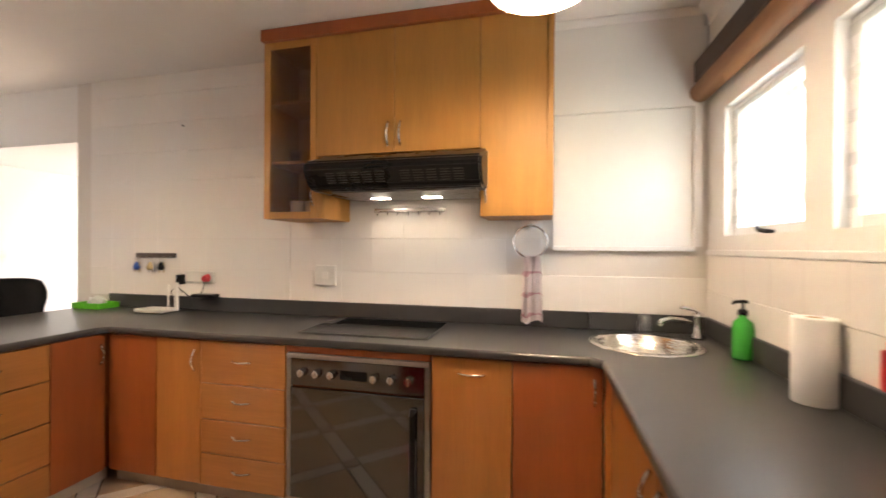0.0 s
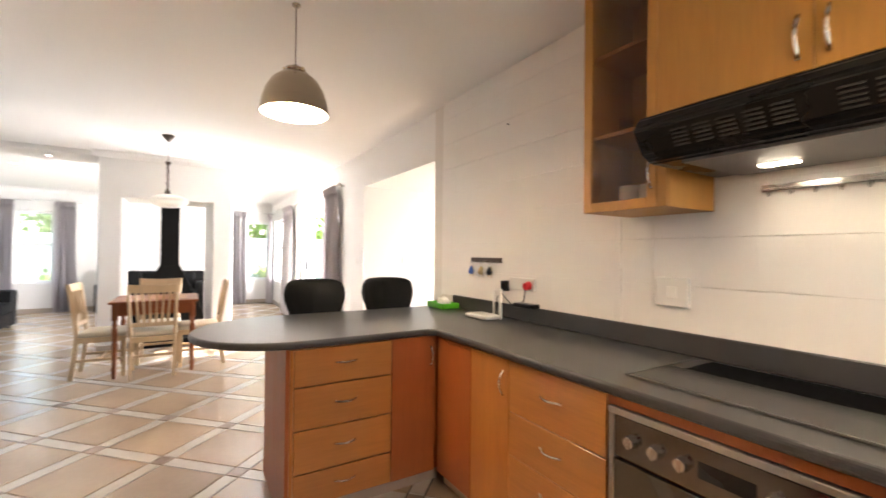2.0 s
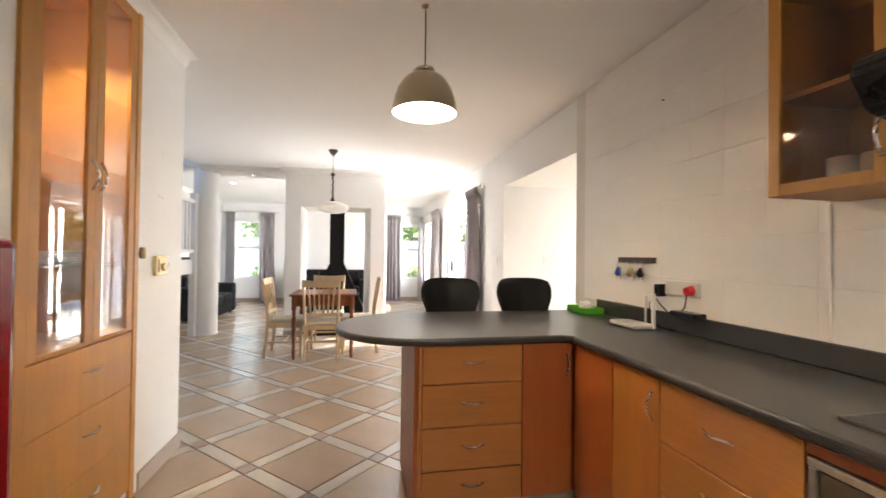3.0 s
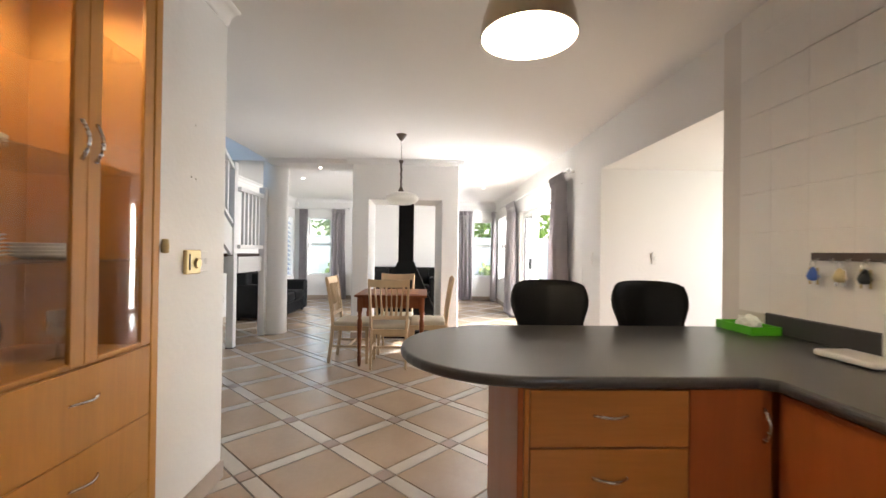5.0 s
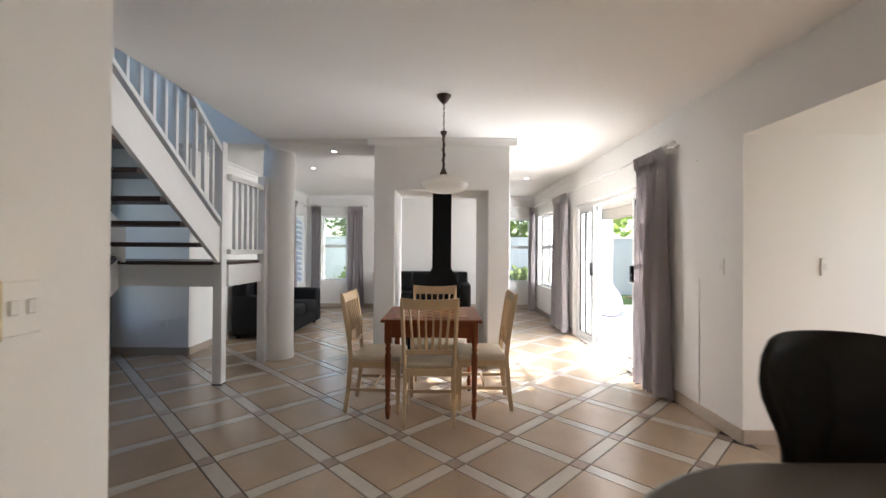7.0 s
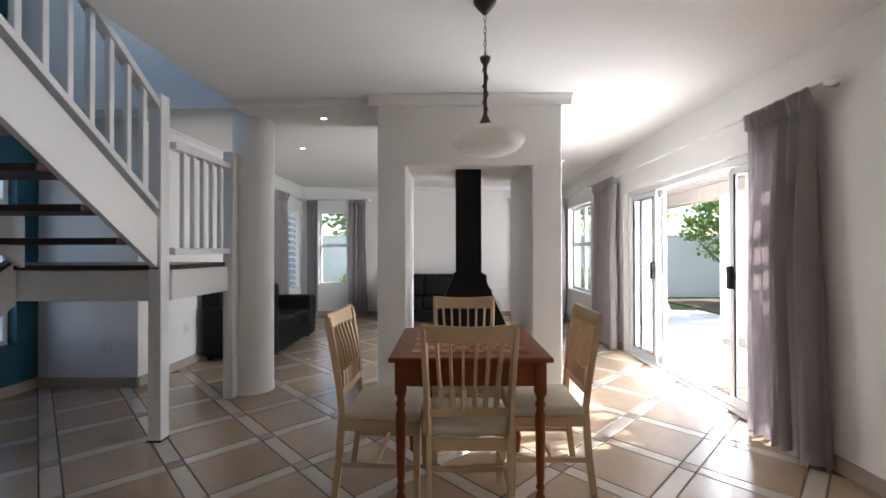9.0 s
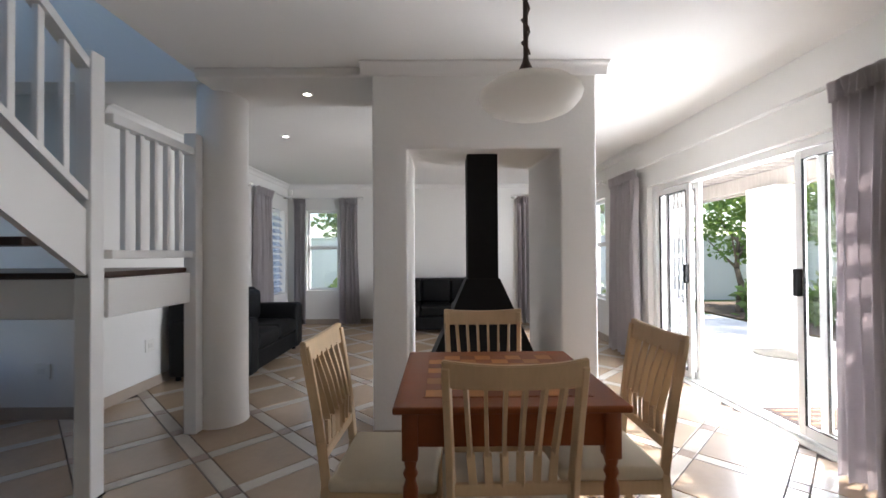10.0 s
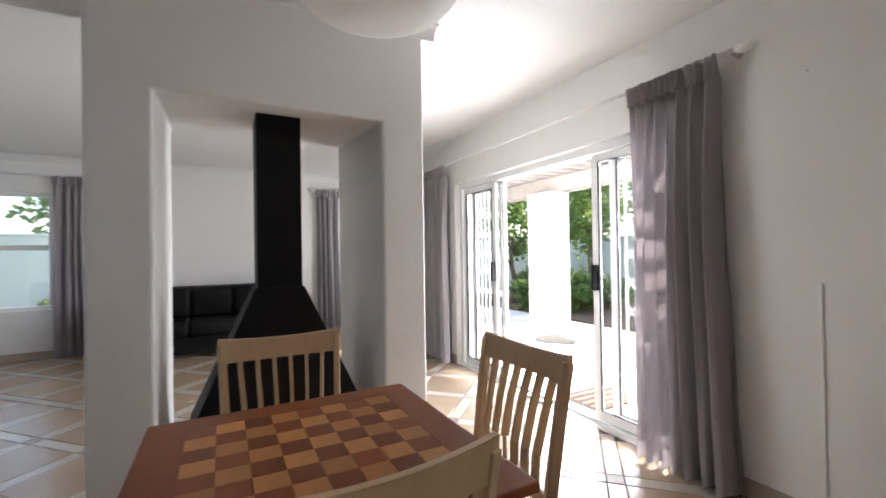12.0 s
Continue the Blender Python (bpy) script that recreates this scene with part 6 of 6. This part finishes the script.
mat_door = thing("doormat", (-7.840, 3.52, -0.03), "dark striped coir doormat on the deck", "doormat")
part("pad", new_box(-8.050, -7.630, 3.22, 3.82, -0.0295, -0.010, 0.004, 1), MAT_BROWN, mat_door)
for k in range(4):
    part("stripe", new_box(-7.99 + k * 0.09, -7.950 + k * 0.09, 3.26, 3.78, -0.0101, -0.006, 0.002, 1), mat("rust_coir", (0.22, 0.10, 0.05), 0.95, var=0.2, scale=14, bump=0.5) if k == 0 else bpy.data.materials["rust_coir"], mat_door, "rust brown stripe")
bm = bmesh.new()
bmesh.ops.create_icosphere(bm, subdivisions=3, radius=0.2, matrix=Matrix.Translation((-9.76, 4.78, 0.0)) @ Matrix.Rotation(0.6, 4, "Z") @ Matrix.Diagonal((1.5, 0.45, 0.32, 1)))
for v in bm.verts:
    v.co += 0.035 * noise.noise_vector(v.co * 5)
solid("garden_stone", bm, mat("grey_stone", (0.25, 0.23, 0.2), 0.9, var=0.3, scale=6, bump=0.5, bscale=20), "flat grey stone on the deck", "stone")
oc = thing("beanbag_chair", (-11.65, 4.4, -0.03), "lilac canvas beanbag chair on the deck", "beanbag", local=True)
bm = bmesh.new()
bmesh.ops.create_uvsphere(bm, u_segments=28, v_segments=18, radius=1.0)
for v in bm.verts:
    h = max(0.0, v.co.z * 0.5 + 0.5)
    slim = 1 - 0.62 * h ** 1.5
    v.co = Vector((v.co.x * 0.50 * slim - 0.30 * h ** 1.4, v.co.y * 0.40 * slim, max(0.001, 0.84 * h - 0.04))) + 0.02 * noise.noise_vector(v.co * 2.5)
    v.co.z = max(0.001, v.co.z)
part("sack", bm, PURPLE, oc, "", True)
part("carry_loop", tube(bmesh.new(), [(-0.30 + 0.03 * math.cos(k), 0.05 * math.cos(k * 0.9), 0.78 + 0.05 * math.sin(k)) for k in [math.pi * j / 8 for j in range(9)]], 0.008, 6), PURPLE, oc)

gw = thing("garden_wall", (-14, 15, G), "white plastered garden boundary wall", "wall", "", "structure")
for a in ((-17.4, 2, 14.0, 14.2, G, 1.75), (-17.4, -17.2, -12, 14.0, G, 1.75), (-17.4, 4, -12.1, -11.9, G, 1.75)):
    part("wall_face", new_box(*a), OUT_WALL, gw)
    part("coping", new_box(a[0] - 0.03, a[1] + 0.03, a[2] - 0.03, a[3] + 0.03, 1.75, 1.81, 0.01, 1), OUT_WALL, gw)

rng = random.Random(7)


def crown(bm, centre, size, count, leaf, droop=0.0):
    """Leaves in many small clumps, with gaps between them."""
    clumps = []
    for _ in range(max(6, count // 28)):
        d = Vector((rng.gauss(0, 1), rng.gauss(0, 1), rng.gauss(0, 1))).normalized() * rng.uniform(0.35, 1.0) ** 0.6
        clumps.append(Vector(centre) + Vector((d.x * size[0], d.y * size[1], d.z * size[2])))
    for k in range(count):
        c = clumps[k % len(clumps)]
        p = c + Vector((rng.gauss(0, 1), rng.gauss(0, 1), rng.gauss(0, 0.8))) * 0.16 * size[0]
        a = Vector((rng.gauss(0, 1), rng.gauss(0, 1), rng.gauss(0, 0.6) - droop)).normalized()
        b = a.cross(Vector((rng.gauss(0, 1), rng.gauss(0, 1), rng.gauss(0, 1)))).normalized()
        ln, wd = leaf * rng.uniform(0.7, 1.4), leaf * rng.uniform(0.25, 0.42)
        q = [bm.verts.new(v) for v in (p, p + a * ln * 0.5 + b * wd, p + a * ln, p + a * ln * 0.5 - b * wd)]
        bm.faces.new(q)


def tree(x, y, height, spread, label, count=1500, leaf=0.13, material=None):
    t = thing("garden_tree", (x, y, G), label, "tree", "garden trees")
    bm = bmesh.new()
    pts = [Vector((x + 0.1 * noise.noise((x, y, k * 0.7)), y + 0.1 * noise.noise((y, x, k * 0.7 + 3)), G - 0.05 + height * 0.62 * k / 5)) for k in range(6)]
    for k, (p, q) in enumerate(zip(pts, pts[1:])):
        rod(bm, p, q, 0.085 - 0.010 * k, 0.075 - 0.010 * k, 10)
    part("trunk", bm, BARK, t, "", True)
    for k in range(6):
        a = k * 1.05 + x
        p = pts[3] + (pts[5] - pts[3]) * (k / 6)
        q = p + Vector((math.cos(a) * spread * 0.7, math.sin(a) * spread * 0.7, height * 0.22))
        part("limb", rod(bmesh.new(), p, q, 0.035, 0.010, 8), BARK, t)
    bm = bmesh.new()
    crown(bm, (x, y, G + height * 0.72), (spread, spread, height * 0.30), count, leaf)
    part("crown", bm, material or LEAF, t)


def shrub(x, y, r, label, material=LEAF_PALE, count=420, leaf=0.2):
    t = thing("garden_shrub", (x, y, G), label, "shrub", "garden shrubs")
    bm = bmesh.new()
    for k in range(5):
        a = k * 1.26
        rod(bm, (x, y, G - 0.03), (x + math.cos(a) * r * 0.5, y + math.sin(a) * r * 0.5, G + r * 0.9), 0.02, 0.008, 6)
    part("stems", bm, BARK, t)
    bm = bmesh.new()
    crown(bm, (x, y, G + r * 0.75), (r, r, r * 0.7), count, leaf, -0.5)
    part("foliage", bm, material, t)


tree(-14.4, 7.6, 3.0, 0.85, "small round-crowned garden tree with green leaves", 1700, 0.14)
tree(-12.8, 8.8, 3.5, 0.75, "bushy green garden tree behind the patio pillar", 2600, 0.13)
tree(-15.6, 10.8, 4.2, 1.5, "leafy green garden tree before the wall", 2200, 0.2)
tree(-12.5, 12.2, 4.4, 1.6, "leafy green garden tree before the wall", 2200, 0.2)
tree(-18.9, -2.1, 3.9, 1.5, "broad garden tree seen through the end window", 2000, 0.22, LEAF_PALE)
tree(-18.7, 3.1, 4.0, 1.5, "broad garden tree seen through the end window", 2000, 0.22)
tree(-19.0, 6.5, 4.4, 1.8, "leafy green garden tree before the wall", 1800, 0.24)
tree(-14.0, -6.4, 4.0, 1.6, "garden tree beyond the louvred window", 1500, 0.22)
for x, y, r in ((-12.5, 7.9, 0.5), (-12.95, 8.3, 0.45), (-13.2, 7.4, 0.45), (-14.9, 8.6, 0.55), (-13.9, 9.6, 0.6), (-12.1, 8.6, 0.5), (-11.1, 9.4, 0.55), (-16.4, -1.2, 0.45), (-16.5, -2.4, 0.6), (-16.4, 2.2, 0.5), (-16.5, 3.3, 0.6), (-16.3, 4.4, 0.55)):
    shrub(x, y, r, "low spiky garden shrub in a bed", LEAF_PALE if r > 0.5 else LEAF)
solid("flower_bed", new_box(-16.5, -10.1, 6.9, 9.9, G, G + 0.03), mat("bed_soil", (0.16, 0.11, 0.07), 0.95, var=0.3, bump=0.5), "brown garden bed under the shrubs", "flower bed", kind="structure")

for x, z in ((-3.42, 1.87), (-3.43, 1.61), (-3.39, 1.615)):
    solid("wall_plug", rod(bmesh.new(), (x, 0.05, z), (x, 0.0535, z), 0.005, 0.004, 8), CREAM, "small filled screw hole in the white wall", "wall plug", "wall plugs")
solid("picture_nail", rod(bmesh.new(), (-2.765, TILE_Y, 2.2), (-2.765, TILE_Y - 0.015, 2.203), 0.004, n=8), MATTE_BLACK, "small nail in the tiled wall", "nail")

solid("cable_strip", new_box(-1.908, -1.892, TILE_Y - 0.010, TILE_Y - 0.001, 0.99, 1.499, 0.003, 2), WALL_TILE, "narrow painted cable strip on the tiled wall", "cable cover")

# ---- pieces of floor and walls, last ----
HALF, CX, CY = 0.389, -5.295, 0.955
PITCH, STRIP, JOINT = 0.389 * math.sqrt(2), 0.096, 0.008


def plate(w, h, t, bevel):
    """A thin tile with chamfered top edges, centred, its top at z 0."""
    bm = bmesh.new()
    lo = [bm.verts.new((sx * w / 2, sy * h / 2, -t)) for sx, sy in ((-1, -1), (1, -1), (1, 1), (-1, 1))]
    mid = [bm.verts.new((sx * w / 2, sy * h / 2, -bevel)) for sx, sy in ((-1, -1), (1, -1), (1, 1), (-1, 1))]
    top = [bm.verts.new((sx * (w / 2 - bevel), sy * (h / 2 - bevel), 0)) for sx, sy in ((-1, -1), (1, -1), (1, 1), (-1, 1))]
    for a, b in ((lo, mid), (mid, top)):
        for k in range(4):
            bm.faces.new((a[k], a[(k + 1) % 4], b[(k + 1) % 4], b[k]))
    bm.faces.new(top)
    return bm


def to_mesh(name, bm, material):
    me = bpy.data.meshes.new(name)
    bm.to_mesh(me)
    bm.free()
    me.materials.append(material)
    return me


big = to_mesh("floor_tile", plate(PITCH - STRIP - JOINT, PITCH - STRIP - JOINT, 0.006, 0.0015), BIG_TILE)
strip = to_mesh("border_tile", plate(PITCH - STRIP - JOINT, STRIP - JOINT, 0.006, 0.0015), STRIP_TILE)
inset = to_mesh("inset_tile", plate(STRIP - JOINT, STRIP - JOINT, 0.006, 0.0015), INSET_TILE)
far = {key: bmesh.new() for key in ("big", "strip", "inset")}
E1, E2 = Vector((math.sqrt(0.5), math.sqrt(0.5), 0)) * PITCH, Vector((math.sqrt(0.5), -math.sqrt(0.5), 0)) * PITCH


def inside(p):
    if p.x > 0.7 or p.x < -12.5 or p.y > 3.05 or p.y < -3.4:
        return False
    if p.x < -8.2 and p.y < -2.5:
        return False
    return not (p.x > -3.5 and p.y < -0.2)


def lay(kind, name, me, p, turn):
    if not inside(p):
        return
    m = pose(p.x, p.y, 0.0, 0, 0, turn)
    near = -8.9 < p.x < -1.4 and -2.2 < p.y < 2.6
    if near:
        ob = new(name, me)
        ob.matrix_basis = m
        ob.parent = floor
    else:
        n = len(far[kind].verts)
        far[kind].from_mesh(me)
        far[kind].verts.ensure_lookup_table()
        bmesh.ops.transform(far[kind], matrix=m, verts=far[kind].verts[n:])


for i in range(-24, 25):
    for j in range(-24, 25):
        at = Vector((CX, CY, 0)) + E1 * i + E2 * j
        lay("inset", "inset_tile", inset, at, 45)
        lay("strip", "border_tile", strip, at + E1 / 2, 45)
        lay("strip", "border_tile", strip, at + E2 / 2, -45)
        lay("big", "floor_tile", big, at + (E1 + E2) / 2, 45)
for key, material in (("big", BIG_TILE), ("strip", STRIP_TILE), ("inset", INSET_TILE)):
    bmesh.ops.bisect_plane(far[key], geom=[*far[key].verts, *far[key].edges, *far[key].faces], plane_co=(0, 3.02, 0), plane_no=(0, 1, 0), clear_outer=True)
    ob = part({"big": "floor_tile", "strip": "border_tile", "inset": "inset_tile"}[key], far[key], material, floor)
    ob["kind"] = "stuff"

wt = to_mesh("wall_tile", plate(0.2104, 0.2086, 0.009, 0.0008), WALL_TILE)
north = bpy.data.objects["wall_kitchen_north"]
for r in range(8):
    z = 0.985 + 0.105 + 0.2105 * r - 0.012
    for c in range(21):
        x = 0.585 - 0.105 - 0.2105 * c
        if x < -3.70 or z > CEIL or (x > -0.3 and z > 1.22):
            continue
        ob = new("wall_tile", wt)
        ob.matrix_basis = pose(x, TILE_Y, z, 90, 0, 0)
        ob.parent = north
east = bpy.data.objects["wall_kitchen_east"]
for r in range(2):
    for c in range(12):
        ob = new("wall_tile", wt)
        ob.matrix_basis = pose(0.582, 2.81 - 0.2105 * c, 0.985 + 0.09 + 0.2105 * r - 0.06, 90, 0, -90)
        ob.parent = east
